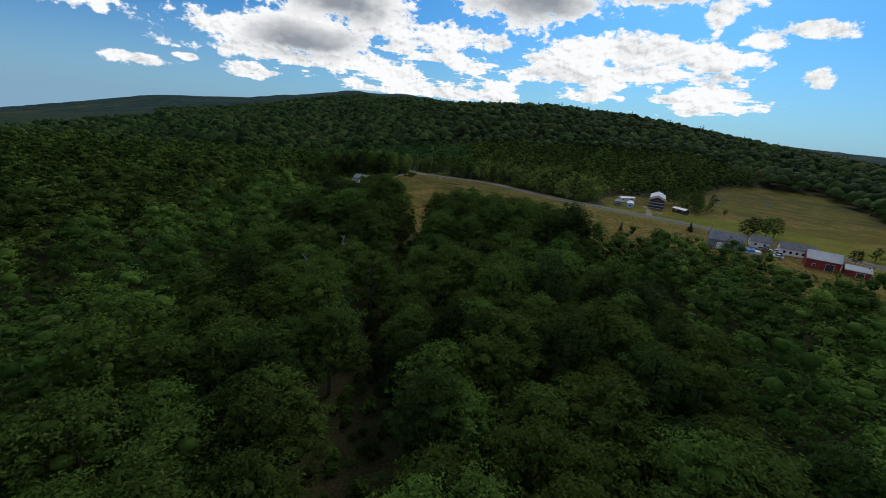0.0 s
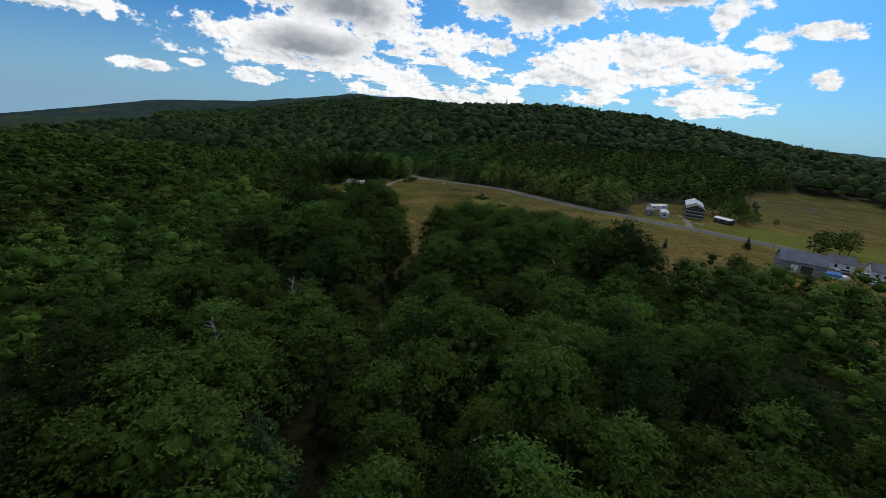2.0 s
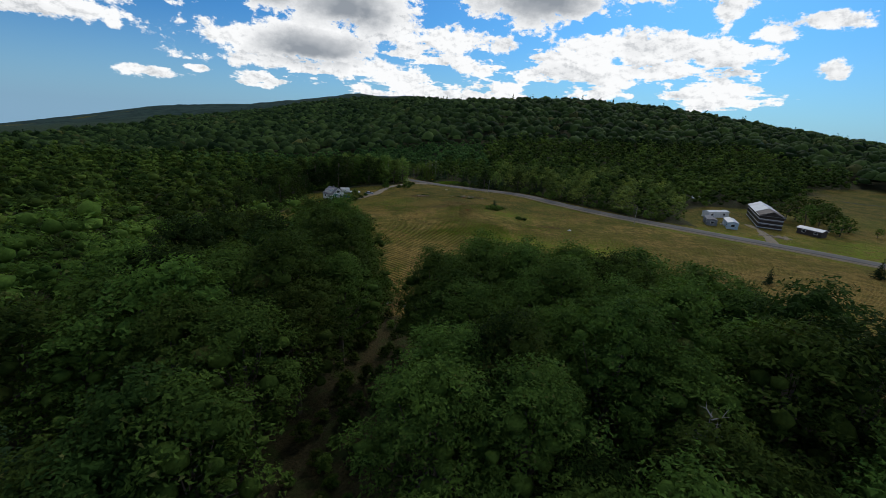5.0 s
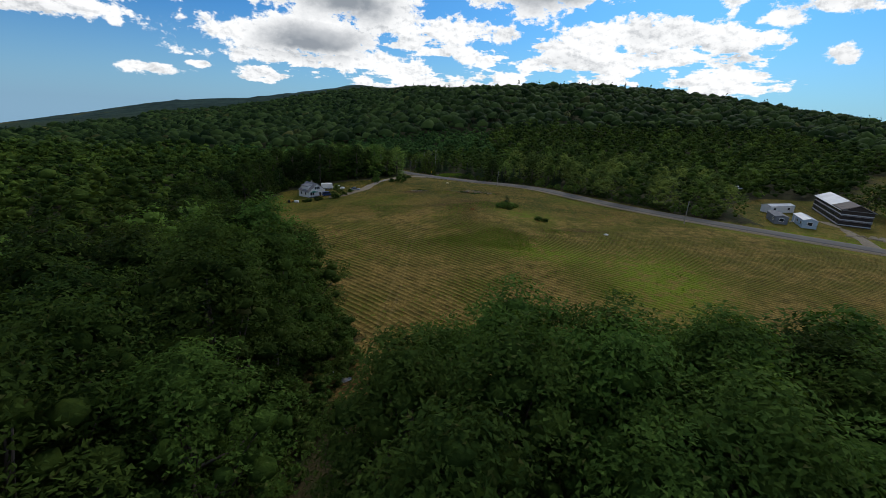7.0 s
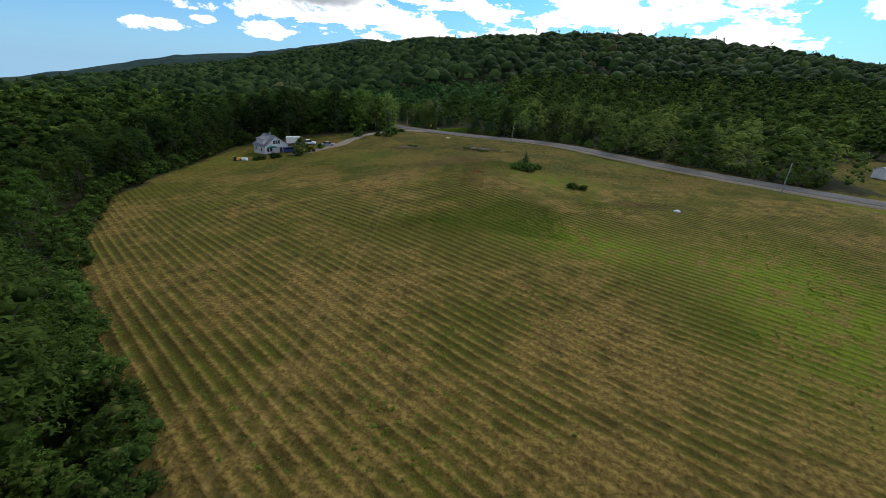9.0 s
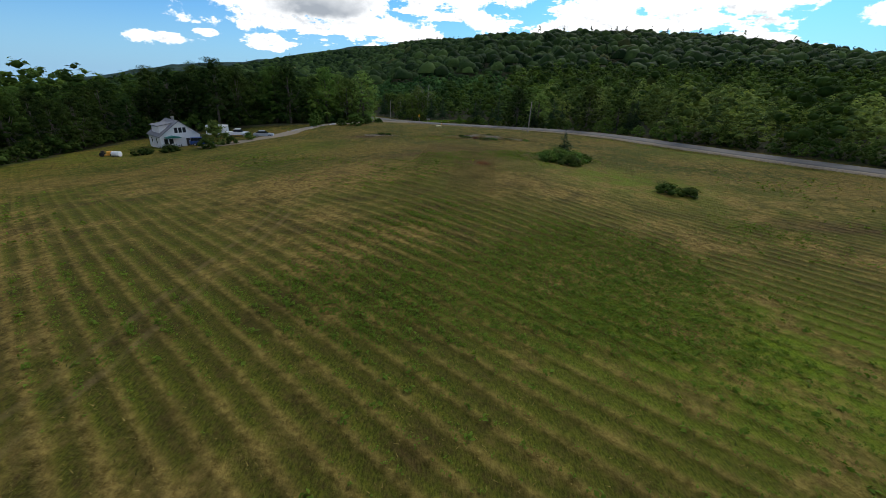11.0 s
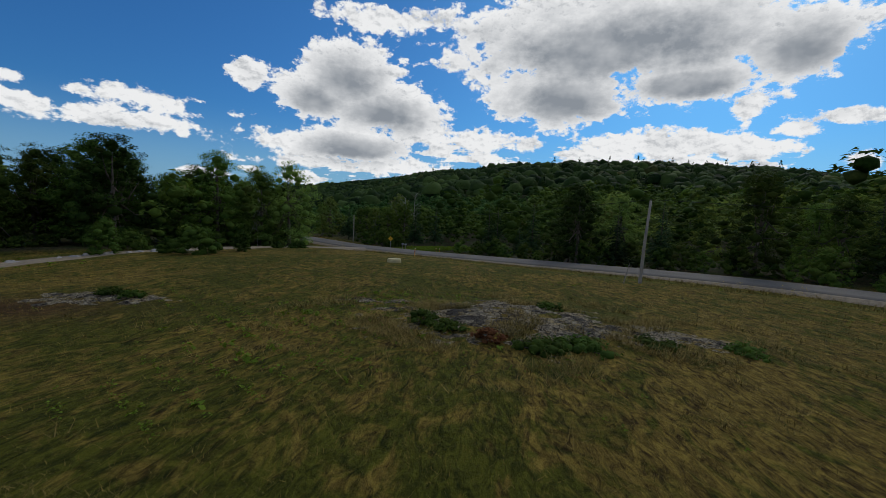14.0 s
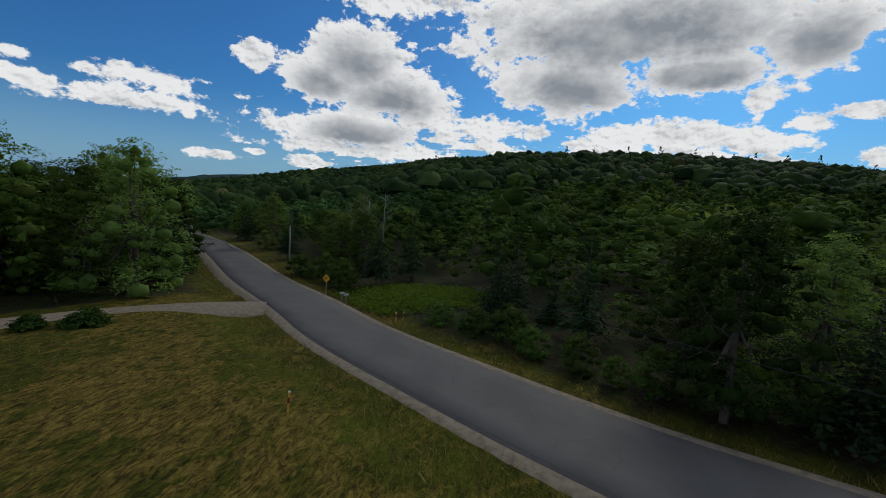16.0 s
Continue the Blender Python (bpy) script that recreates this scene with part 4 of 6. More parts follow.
def opening(parent, kind, face, u, v, w, h, length, width, mat=DARK_GLASS, frame_mat=WHITE_PAINT):
    """A window or door on a wall: a frame that stands proud and a recessed pane or leaf."""
    rim = 0.09
    bm = bmesh.new()
    for a0, a1, b0, b1 in ((-w / 2, w / 2, -rim, 0), (-w / 2, w / 2, h, h + rim), (-w / 2 - rim, -w / 2, -rim, h + rim), (w / 2, w / 2 + rim, -rim, h + rim)):
        block(bm, a0, a1, -0.02, 0.07, b0, b1)
    holder = part(kind, bm, frame_mat, parent)
    part("pane" if kind == "window" else "leaf", boxed(-w / 2, w / 2, -0.02, 0.025, 0, h), mat, holder)
    spot, turn = {"front": ((length / 2, u), -90), "back": ((-length / 2, u), 90), "left": ((u, width / 2), 0), "right": ((u, -width / 2), 180)}[face]
    holder.matrix_local = pose(spot[0], spot[1], v, 0, 0, turn)
    return holder


def gabled(name, x, y, turn, length, width, eave, ridge, wall_mat, roof_mat, label, openings=(), category="house", over=0.35, footing=0.6, sink=0.0):
    """A building with a gable roof: its ridge runs along its own x axis, the front gable at +x."""
    house = root(name, x, y, turn, label, category, sink=sink)
    half = width / 2
    part("wall", prism(((-half, -footing), (half, -footing), (half, eave), (0, ridge - 0.02), (-half, eave)), (-length / 2, length / 2)), wall_mat, house)
    rise = (ridge - eave) / half
    for side in (-1, 1):
        low = eave - over * rise
        part("roof", prism(((side * (half + over), low), (side * (half + over), low + 0.16), (0, ridge + 0.16), (0, ridge)), (-length / 2 - over, length / 2 + over)), roof_mat, house)
    for kind, face, u, v, w, h in openings:
        opening(house, "window" if kind == "w" else "door", face, u, v, w, h, length, width, DARK_GLASS if kind == "w" else (DARK_BOARDS if kind == "b" else WHITE_PAINT))
    return house


def wheel(parent, x, y, r, w):
    tyre = part("wheel", round_part(r, w, 18), RUBBER, parent, smooth_faces=False)
    tyre.matrix_local = pose(x, y, r, 90, 0, 0)
    rim = part("rim", round_part(r * 0.58, w + 0.02, 14), STEEL, tyre)
    return tyre


def vehicle(name, x, y, turn, label, paint, body, cabin, length, width, wheels, category="car"):
    """Body and cabin are outlines seen from the side; the front is at +x."""
    car = root(name, x, y, turn, label, category, "parked vehicles")
    hull = prism(body, (-width / 2, width / 2), 1)
    bmesh.ops.bevel(hull, geom=list(hull.edges), offset=0.06, segments=2, affect="EDGES")
    hull = part("body", hull, paint, car)
    top = prism(cabin, (-width / 2 + 0.12, width / 2 - 0.12), 1)
    bmesh.ops.bevel(top, geom=list(top.edges), offset=0.07, segments=2, affect="EDGES")
    part("glass", top, DARK_GLASS, car)
    zs = [q for _, q in cabin]
    xs = [p for p, q in cabin if q > max(zs) - 0.05]
    part("cabin_roof", boxed(min(xs) - 0.02, max(xs) + 0.02, -width / 2 + 0.16, width / 2 - 0.16, max(zs) - 0.03, max(zs) + 0.035, 0.02), paint, car)
    for wx in wheels:
        for side in (-1, 1):
            wheel(car, wx, side * (width / 2 - 0.1), 0.33, 0.22)
    for side in (-1, 1):
        part("headlight", boxed(length / 2 - 0.08, length / 2 + 0.01, side * (width / 2 - 0.35) - 0.16, side * (width / 2 - 0.35) + 0.16, 0.62, 0.76, 0.02), WHITE_PAINT, car)
    return car


SEDAN = ((-2.2, 0.3), (2.2, 0.3), (2.25, 0.65), (2.1, 0.82), (0.9, 0.95), (-1.7, 0.98), (-2.25, 0.85))
SEDAN_TOP = ((-1.75, 0.94), (1.05, 0.9), (0.35, 1.42), (-1.0, 1.44))
PICKUP = ((-2.7, 0.45), (2.7, 0.45), (2.75, 0.9), (2.5, 1.08), (1.0, 1.12), (-2.7, 1.12))
PICKUP_TOP = ((-0.7, 1.08), (1.35, 1.08), (0.75, 1.75), (-0.55, 1.78))
SUV = ((-2.3, 0.35), (2.3, 0.35), (2.35, 0.8), (2.15, 0.98), (1.0, 1.08), (-2.3, 1.08))
SUV_TOP = ((-2.15, 1.05), (1.2, 1.05), (0.55, 1.68), (-1.95, 1.7))
CAR_WHITE, CAR_BLUE, CAR_SILVER = plain("white_car_paint", (0.75, 0.76, 0.77), 0.3, 1.0, 0.05, bump=0.0), plain("blue_car_paint", (0.03, 0.07, 0.22), 0.3, 1.0, 0.1, bump=0.0), plain("silver_car_paint", (0.42, 0.46, 0.52), 0.3, 1.0, 0.08, metal=0.4, bump=0.0)
TARP_BLUE = plain("blue_tarpaulin", (0.05, 0.22, 0.6), 0.5, 2.0, 0.2)
AWNING = plain("green_awning", (0.02, 0.16, 0.13), 0.7, 3.0, 0.15)

# ---- the white house and its yard ----
white_house = gabled("white_house", -56.5, 300.5, -38, 9.0, 9.6, 3.0, 6.6, WHITE_PAINT, SHINGLE, "white clapboard gable house with grey shingle roof", (
    ("w", "front", -0.9, 3.7, 0.8, 1.3), ("w", "front", 0.1, 3.7, 0.8, 1.3), ("w", "front", 1.1, 3.7, 0.8, 1.3), ("b", "front", 1.8, 0.1, 1.2, 2.1), ("w", "front", -2.4, 1.0, 1.0, 1.3), ("w", "front", -3.6, 1.0, 0.9, 1.3),
    ("w", "right", -2.0, 1.0, 1.0, 1.3), ("w", "right", 1.6, 1.0, 1.0, 1.3), ("w", "left", 1.0, 1.0, 1.0, 1.3)))
dormer = part("dormer", prism(((-4.2, 3.4), (-1.2, 3.4), (-1.2, 5.9), (-4.2, 5.4)), (-2.8, 2.6)), WHITE_PAINT, white_house, "white shed dormer")
part("dormer_roof", prism(((-4.6, 5.32), (-4.6, 5.46), (-0.9, 6.08), (-0.9, 5.94)), (-3.1, 2.9)), SHINGLE, dormer)
part("awning", prism(((-3.9, 2.6), (-0.4, 2.6), (-0.4, 2.75), (-2.2, 3.15), (-3.9, 2.75)), (4.55, 6.2)), AWNING, white_house, "green canvas awning")
part("chimney", boxed(-1.2, -0.6, 0.3, 0.9, 5.6, 7.4), STONE, white_house)
for y in (-4.9, -3.0, -1.0):
    part("deck_post", boxed(6.6, 6.75, y, y + 0.15, -0.3, 1.0), DARK_BOARDS, white_house)
white_house.matrix_world = pose(-55.7, 301.0, land(-55.7, 301.0), 0, 0, -38) @ Matrix.Scale(0.82, 4)
part("deck", boxed(4.52, 6.8, -5.0, 0.2, 0.05, 0.22), DARK_BOARDS, white_house, "weathered dark timber deck")

vehicle("blue_suv", -48.5, 299.0, 40, "dark blue car parked beside the white house", CAR_BLUE, SUV, SUV_TOP, 4.7, 1.8, (-1.45, 1.45))
vehicle("silver_car", -39.0, 308.5, 15, "silver-blue saloon car parked by the gravel lane", CAR_SILVER, SEDAN, SEDAN_TOP, 4.5, 1.75, (-1.35, 1.4))
vehicle("white_pickup", -47.5, 312.5, 12, "white pickup truck parked on the gravel yard", CAR_WHITE, PICKUP, PICKUP_TOP, 5.5, 1.95, (-1.7, 1.75), "truck")
camper = root("box_trailer", -53.0, 313.5, 20, "white box trailer standing behind the house", "trailer", "parked vehicles")
part("box", boxed(-2.4, 2.4, -1.1, 1.1, 0.6, 2.8, 0.06), WHITE_PAINT, camper)
part("door", boxed(2.4, 2.44, -0.85, 0.85, 0.75, 2.65), CAR_SILVER, camper)
part("drawbar", boxed(-3.6, -2.4, -0.07, 0.07, 0.5, 0.62), STEEL, camper)
for side in (-1, 1):
    wheel(camper, -0.5, side * 1.1, 0.36, 0.22), wheel(camper, 0.5, side * 1.1, 0.36, 0.22)
mower = root("lawn_tractor", -59.5, 286.0, 30, "small orange lawn tractor standing on the grass", "tractor")
part("hood", boxed(0.1, 1.1, -0.35, 0.35, 0.4, 0.95, 0.08), ORANGE, mower)
part("seat", boxed(-0.75, -0.25, -0.28, 0.28, 0.6, 1.05, 0.08), RUBBER, mower)
part("deck", boxed(-0.5, 0.6, -0.6, 0.6, 0.15, 0.36, 0.06), ORANGE, mower)
for wx, r in ((-0.6, 0.4), (0.85, 0.26)):
    for side in (-1, 1):
        tyre = part("wheel", round_part(r, 0.24, 16), RUBBER, mower)
        tyre.matrix_local = pose(wx, side * 0.5, r, 90, 0, 0)
tank = root("white_tank", -56.8, 285.2, 0, "small white tank lying in the yard grass", "tank")
drum = part("drum", round_part(0.5, 1.5, 18), WHITE_PAINT, tank)
drum.matrix_local = pose(0, 0, 0.55, 0, 90, 0)
for k in (-0.5, 0.5):
    part("saddle", boxed(k - 0.08, k + 0.08, -0.4, 0.4, -0.1, 0.3), DARK_BOARDS, tank)


# ---- shrubs ----
def shrub(name, x, y, tall, radius, mat, label, seed, count=700, size=0.26, lobes=18):
    thing = root(name, x, y, seed * 37 % 360, label, "shrub")
    me, masses = crown_mesh("foliage", seed, count, size, radius, 0.05, tall, mat, lobes, bulk=0.8)
    leaves = new("foliage", me)
    leaves.parent = thing
    stems = [tube([(0, 0, -0.2), (c[0] * 0.4, c[1] * 0.4, c[2] * 0.5), tuple(c)], (0.05, 0.035, 0.012), 5) for c, _ in masses[:6]]
    v, f = joined(stems)
    mesh_object("woody_base", v, f, BARK, thing)
    return thing


shrub("willow_shrub", -44.0, 297.0, 4.8, 2.6, LEAF_PALE, "pale green weeping willow shrub beside the house", 3, 2200, 0.26, 30)
for k, (x, y, t, r) in enumerate(((-43.5, 292.5, 1.8, 1.8), (-41.5, 298.5, 1.5, 1.3), (-49.5, 290.0, 1.1, 2.2), (-53.0, 287.0, 0.9, 2.0), (-40, 303.5, 1.6, 1.2))):
    shrub("shrub", x, y, t, r, LEAF, "low dark green shrub along the yard edge", 200 + k)
for k, (x, y, t, r) in enumerate(((-34.0, 332.0, 2.6, 2.2), (-32.5, 326.5, 4.2, 1.9), (-21.5, 327.0, 3.0, 2.5), (-19.9, 333.2, 2.7, 1.4), (-25.5, 328.0, 1.6, 1.6), (-19.5, 349.0, 1.0, 1.6), (-22.0, 347.0, 0.9, 1.1))):
    shrub("rounded_shrub", x, y, t, r, LEAF, "rounded dark green shrub beside the gravel lane", 220 + k, 1800, 0.2, 30)
for k, (x, y, t, r) in enumerate(((22.4, 271.5, 1.6, 2.2), (24.8, 273.0, 1.4, 2.0), (20.4, 269.8, 1.3, 1.7), (23.4, 268.4, 1.1, 1.8), (26.6, 274.2, 1.0, 1.4))):
    shrub("bramble", x, y, t, r, LEAF_FRESH, "spreading green bramble thicket on the mown field", 240 + k, 1300, 0.2, 24)
shrub("field_bush", 32.0, 256.5, 0.9, 1.7, LEAF, "low dark bush standing in the mown field", 250, 900, 0.2)
shrub("field_bush", 34.0, 256.0, 0.7, 1.3, LEAF, "low dark bush standing in the mown field", 251, 400, 0.24)
small_pine = conifer(61, 4.6, 1.7, 12, "small dark pine growing out of the bramble thicket", "small_pine", 0.3)
small_pine.matrix_world = pose(23.4, 273.5, land(23.4, 273.5))
for k, (x, y, s) in enumerate(((130.5, 207, 1.0), (90, 196, 0.8))):
    lone = conifer(62 + k, 6.0, 1.6, 12, "slim dark conifer standing alone in the field", "lone_conifer", 0.5)
    lone.matrix_world = pose(x, y, land(x, y)) @ Matrix.Scale(s, 4)


# ---- stones ----
def boulder(name, x, y, sx, sy, sz, seed, label, mat=STONE, sink=0.3, detail=3):
    bm = bmesh.new()
    bmesh.ops.create_icosphere(bm, subdivisions=detail, radius=1)
    shift = Vector((seed * 3.1, seed * 1.7, 0))
    for v in bm.verts:
        k = 1 + 0.34 * noise.noise(v.co * 1.3 + shift) + 0.2 * noise.noise(v.co * 3.7 + shift)
        v.co = Vector((v.co.x * sx, v.co.y * sy, v.co.z * sz)) * k
    ob = part(name, bm, mat)
    ob.matrix_world = pose(x, y, land(x, y) - sz * sink, 0, 0, seed * 53 % 360)
    return tagged(ob, label, "rock")


def lichen_nodes(n):
    p = at_place(n)
    fine = n.noise(p, 9.0, 8.0, 0.75)
    plates = n.add("ShaderNodeTexVoronoi", {"Vector": n.vec("ADD", p, n.vec("MULTIPLY", n.add("ShaderNodeTexNoise", {"Vector": p, "Scale": 2.0}).outputs[1], (0.5, 0.5, 0.5))), "Scale": 2.6}, feature="DISTANCE_TO_EDGE").outputs[0]
    c = n.mix(n.ramp(fine, 0.36, 0.62), (0.05, 0.042, 0.032), (0.33, 0.285, 0.2))
    c = n.mix(n.ramp(n.noise(p, 0.9, 5.0, 0.65), 0.5, 0.6, 0, 0.85), c, (0.036, 0.033, 0.032))
    c = n.mix(n.ramp(n.noise(p, 2.3, 6.0, 0.7), 0.52, 0.62, 0, 0.75), c, (0.3, 0.225, 0.09))
    c = n.mix(n.ramp(plates, 0.0, 0.07, 0.85, 0.0), c, (0.02, 0.016, 0.012))
    height = n.math("ADD", fine, n.ramp(plates, 0.0, 0.1))
    return principled(n, c, 0.95, height, 1.0, 0.12, spec=0.1)


LICHEN = material("lichened_ledge", lichen_nodes)
ledges = np.random.default_rng(23)
for k in range(16):
    boulder("boulder", -36.5 + k * 0.46 + rng.uniform(-0.4, 0.4), 314.5 + k * 1.25 + rng.uniform(-0.8, 0.8), rng.uniform(0.4, 0.9), rng.uniform(0.4, 0.8), rng.uniform(0.35, 0.65), 20 + k, "grey boulder in a rough row beside the lane", detail=2)
boulder("field_stone", 49.3, 244.4, 0.7, 0.5, 0.35, 61, "pale grey stone lying on the mown field", WHITE_PAINT, detail=2)
boulder("field_stone", -27.0, 333.0, 1.0, 0.6, 0.4, 62, "pale grey stone near the rounded shrubs", detail=2)
for k, (x, y) in enumerate(((-20, 181.5), (-16.5, 179.0), (-9, 169.5), (-5.5, 168.5), (-11.5, 171.0))):
    boulder("brush_pile_stone", x, y, 0.9, 0.7, 0.5, 70 + k, "grey stone in the rough edge of the field", detail=2)


# ---- well, markers, sign, poles ----
well = root("well_cap", 1.6, 324.8, 0, "cream round concrete well cap in the grass", "well")
ring = bmesh.new()
bmesh.ops.create_cone(ring, cap_ends=True, segments=40, radius1=0.72, radius2=0.72, depth=0.62)
bmesh.ops.bevel(ring, geom=[e for e in ring.edges if abs(e.verts[0].co.z - e.verts[1].co.z) < 0.01], offset=0.04, segments=2, affect="EDGES")
ring = part("ring", ring, CONCRETE, well)
ring.location.z = 0.06
lid = part("lid", round_part(0.66, 0.1, 40), CONCRETE, well, "flat cream concrete lid")
lid.location.z = 0.39
for k in (-0.3, 0.3):
    part("lifting_eye", tubed([(k - 0.06, 0, 0.04), (k - 0.04, 0, 0.1), (k + 0.04, 0, 0.1), (k + 0.06, 0, 0.04)], (0.012,) * 4, 6), STEEL, lid)


def marker(x, y, tall, lean, label):
    post = root("marker_post", x, y, 20, label, "post", "marker posts")
    post.matrix_world = post.matrix_world @ pose(0, 0, 0, lean, lean * 0.6, 0)
    part("stake", boxed(-0.05, 0.05, -0.02, 0.02, -0.2, tall, 0.008), ORANGE, post)
    part("band", boxed(-0.052, 0.052, -0.025, 0.025, tall * 0.45, tall * 0.72), RED_PAINT, post, "faded red band")
    part("cap", boxed(-0.055, 0.055, -0.026, 0.026, tall - 0.06, tall + 0.01), WHITE_PAINT, post)
    return post


marker(1.6, 338.7, 1.1, 4, "orange and yellow marker stake in the verge")
marker(2.5, 359.5, 0.9, -3, "yellow marker stake across the road")
marker(3.0, 360.5, 0.8, 6, "yellow marker stake across the road")
sign = root("warning_sign", -8.2, 369.0, -12, "yellow diamond road warning sign on a steel post", "road sign")
part("post", boxed(-0.03, 0.03, -0.03, 0.03, -0.3, 2.2), STEEL, sign)
plate = part("plate", boxed(-0.38, 0.38, -0.045, -0.033, -0.38, 0.38, 0.004), YELLOW, sign)
plate.matrix_local = pose(0, 0, 2.0, 0, 45, 0)
for k, w in ((0.09, 0.3), (-0.05, 0.4)):
    part("legend_bar", boxed(-w / 2, w / 2, -0.052, -0.047, 2.0 + k - 0.035, 2.0 + k + 0.035), RUBBER, sign)
for k in range(2):
    box = root("mailbox", -4.9 + k * 0.7, 365.2 - k * 0.7, 42, "grey metal mailbox on a wooden post by the road", "mailbox", "roadside mailboxes")
    part("post", boxed(-0.05, 0.05, -0.05, 0.05, -0.3, 1.05), POLE_WOOD, box)
    shell = prism(((-0.1, 1.05), (0.1, 1.05), (0.1, 1.17), (0.06, 1.25), (-0.06, 1.25), (-0.1, 1.17)), (-0.26, 0.26))
    part("shell", shell, STEEL, box)
    part("flag", boxed(0.05, 0.18, 0.1, 0.112, 1.15, 1.24), RED_PAINT, box)


def pole(x, y, tall, lean_x, lean_y, label, arm=True, turn=45.0):
    """A wooden utility pole that leans by the given metres at its top."""
    thing = root("utility_pole", x, y, 0, label, "utility pole", "utility poles")
    part("shaft", tubed([(0, 0, -0.8), (lean_x * 0.4, lean_y * 0.4, tall * 0.5), (lean_x, lean_y, tall)], (0.155, 0.13, 0.10), 12), POLE_WOOD, thing, smooth_faces=True)
    if arm:
        bar = part("crossarm", boxed(-0.75, 0.75, -0.05, 0.05, -0.06, 0.06, 0.01), POLE_WOOD, thing)
        bar.matrix_local = pose(lean_x, lean_y, tall - 0.35, 0, 0, turn)
        for k in (-0.6, 0.6):
            part("insulator", tubed([(k, 0, 0.06), (k, 0, 0.12), (k, 0, 0.2)], (0.03, 0.045, 0.025), 8), WHITE_PAINT, bar)
    part("pin", tubed([(lean_x, lean_y, tall - 0.02), (lean_x, lean_y, tall + 0.18)], (0.03, 0.02), 8), STEEL, thing)
    return Vector((x + lean_x, y + lean_y, land(x, y) + tall + 0.12))


tops = [pole(24.8, 320.8, 7.3, 0.25, -0.2, "weathered grey utility pole beside the road", False),
        pole(82.1, 263.6, 7.3, 0.1, 0.0, "weathered grey utility pole at the field edge", False),
        pole(-38.0, 385.0, 7.6, -0.9, 0.3, "leaning utility pole with crossarm and transformer", True),
        pole(-22.0, 388.0, 6.6, 0.0, 0.0, "dark utility pole in the far verge", False),
        pole(-66.0, 420.0, 8.0, 0.2, 0.1, "utility pole with crossarm along the road", True),
        pole(-104.0, 455.0, 8.5, 0.0, 0.1, "far utility pole along the road", True),
        pole(140.0, 205.0, 7.3, 0.0, 0.0, "weathered utility pole near the grey barn", False)]
can = part("transformer", tubed([(-37.6 + 0.0, 385.15, land(-38, 385) + 5.4), (-37.6, 385.15, land(-38, 385) + 6.3)], (0.24, 0.24), 14), STEEL)
tagged(can, "grey steel transformer can on the leaning pole", "transformer")
post = root("guy_stub", 23.2, 320.3, 0, "thin leaning stub post beside the utility pole", "post")
part("stake", tubed([(0, 0, -0.3), (0.45, 0.1, 1.7)], (0.045, 0.04), 8), POLE_WOOD, post)


def wire(a, b, sag):
    pts = []
    for k in range(17):
        t = k / 16
        p = a.lerp(b, t)
        pts.append((p.x, p.y, p.z - sag * 4 * t * (1 - t)))
    v, f = tube(pts, [0.016] * 17, 4)
    ob = mesh_object("overhead_wire", v, f, RUBBER)
    return tagged(ob, "thin black overhead wire strung between utility poles", "wire", "overhead wires")


for a, b, sag in ((0, 1, 1.1), (0, 3, 1.0), (2, 4, 0.6), (4, 5, 0.6), (3, 2, 0.4), (1, 6, 1.2)):
    wire(tops[a], tops[b], sag)
rail = root("guard_rail", -46.0, 408.0, 131, "pale steel guard rail along the road bend", "guard rail")
part("beam", prism(((-0.04, 0.45), (0.0, 0.52), (-0.03, 0.6), (0.0, 0.68), (-0.04, 0.75), (-0.06, 0.6)), (-6, 6)), STEEL, rail)
for k in range(7):
    part("post", boxed(-6 + k * 2 - 0.06, -6 + k * 2 + 0.06, -0.16, -0.06, -0.3, 0.72), POLE_WOOD, rail)

# ---- farmsteads on the far side ----
barn = gabled("long_barn", 151.5, 284.5, 62.4, 40.0, 10.0, 6.4, 8.6, DARK_BOARDS, METAL_ROOF, "three-storey dark poultry barn with pale metal roof", (), "barn", 0.5)
part("rusted_roof", prism(((-5.4, 6.42), (-5.4, 6.6), (0.0, 8.8), (5.4, 6.6), (5.4, 6.42), (0.0, 8.62)), (-20.6, -8.0)), RUST, barn, "dark rusted sagging roof end")
for z in (0.3, 2.4, 4.5):
    for side in (-1, 1):
        part("band", boxed(-20.0, 20.0, side * 5.0 - 0.06, side * 5.0 + 0.06, z, z + 0.45), METAL_ROOF, barn, "pale metal siding band")
        for k in range(11):
            part("window", boxed(-19.0 + k * 3.5, -17.0 + k * 3.5, side * 5.05 - 0.05, side * 5.05 + 0.05, z + 0.75, z + 1.7), DARK_GLASS, barn)
    part("band", boxed(-20.06, -19.98, -5.0, 5.0, z, z + 0.4), METAL_ROOF, barn, "pale metal siding band")
for k in range(3):
    part("sag_roof", boxed(-20.8, -20.0, -4.9, 4.9, 2.1 + 2.1 * k, 2.22 + 2.1 * k), SHINGLE, barn, "sagging broken floor edge")
barn.matrix_world = barn.matrix_world @ Matrix.Scale(0.87, 4)
for k, (x, y, w) in enumerate(((155, 348, 40), (161, 351, 120), (157.5, 354, 75))):
    vehicle("parked_car", x, y, w, "white car standing in a clearing behind the homes", CAR_WHITE, SEDAN, SEDAN_TOP, 4.5, 1.75, (-1.35, 1.4))
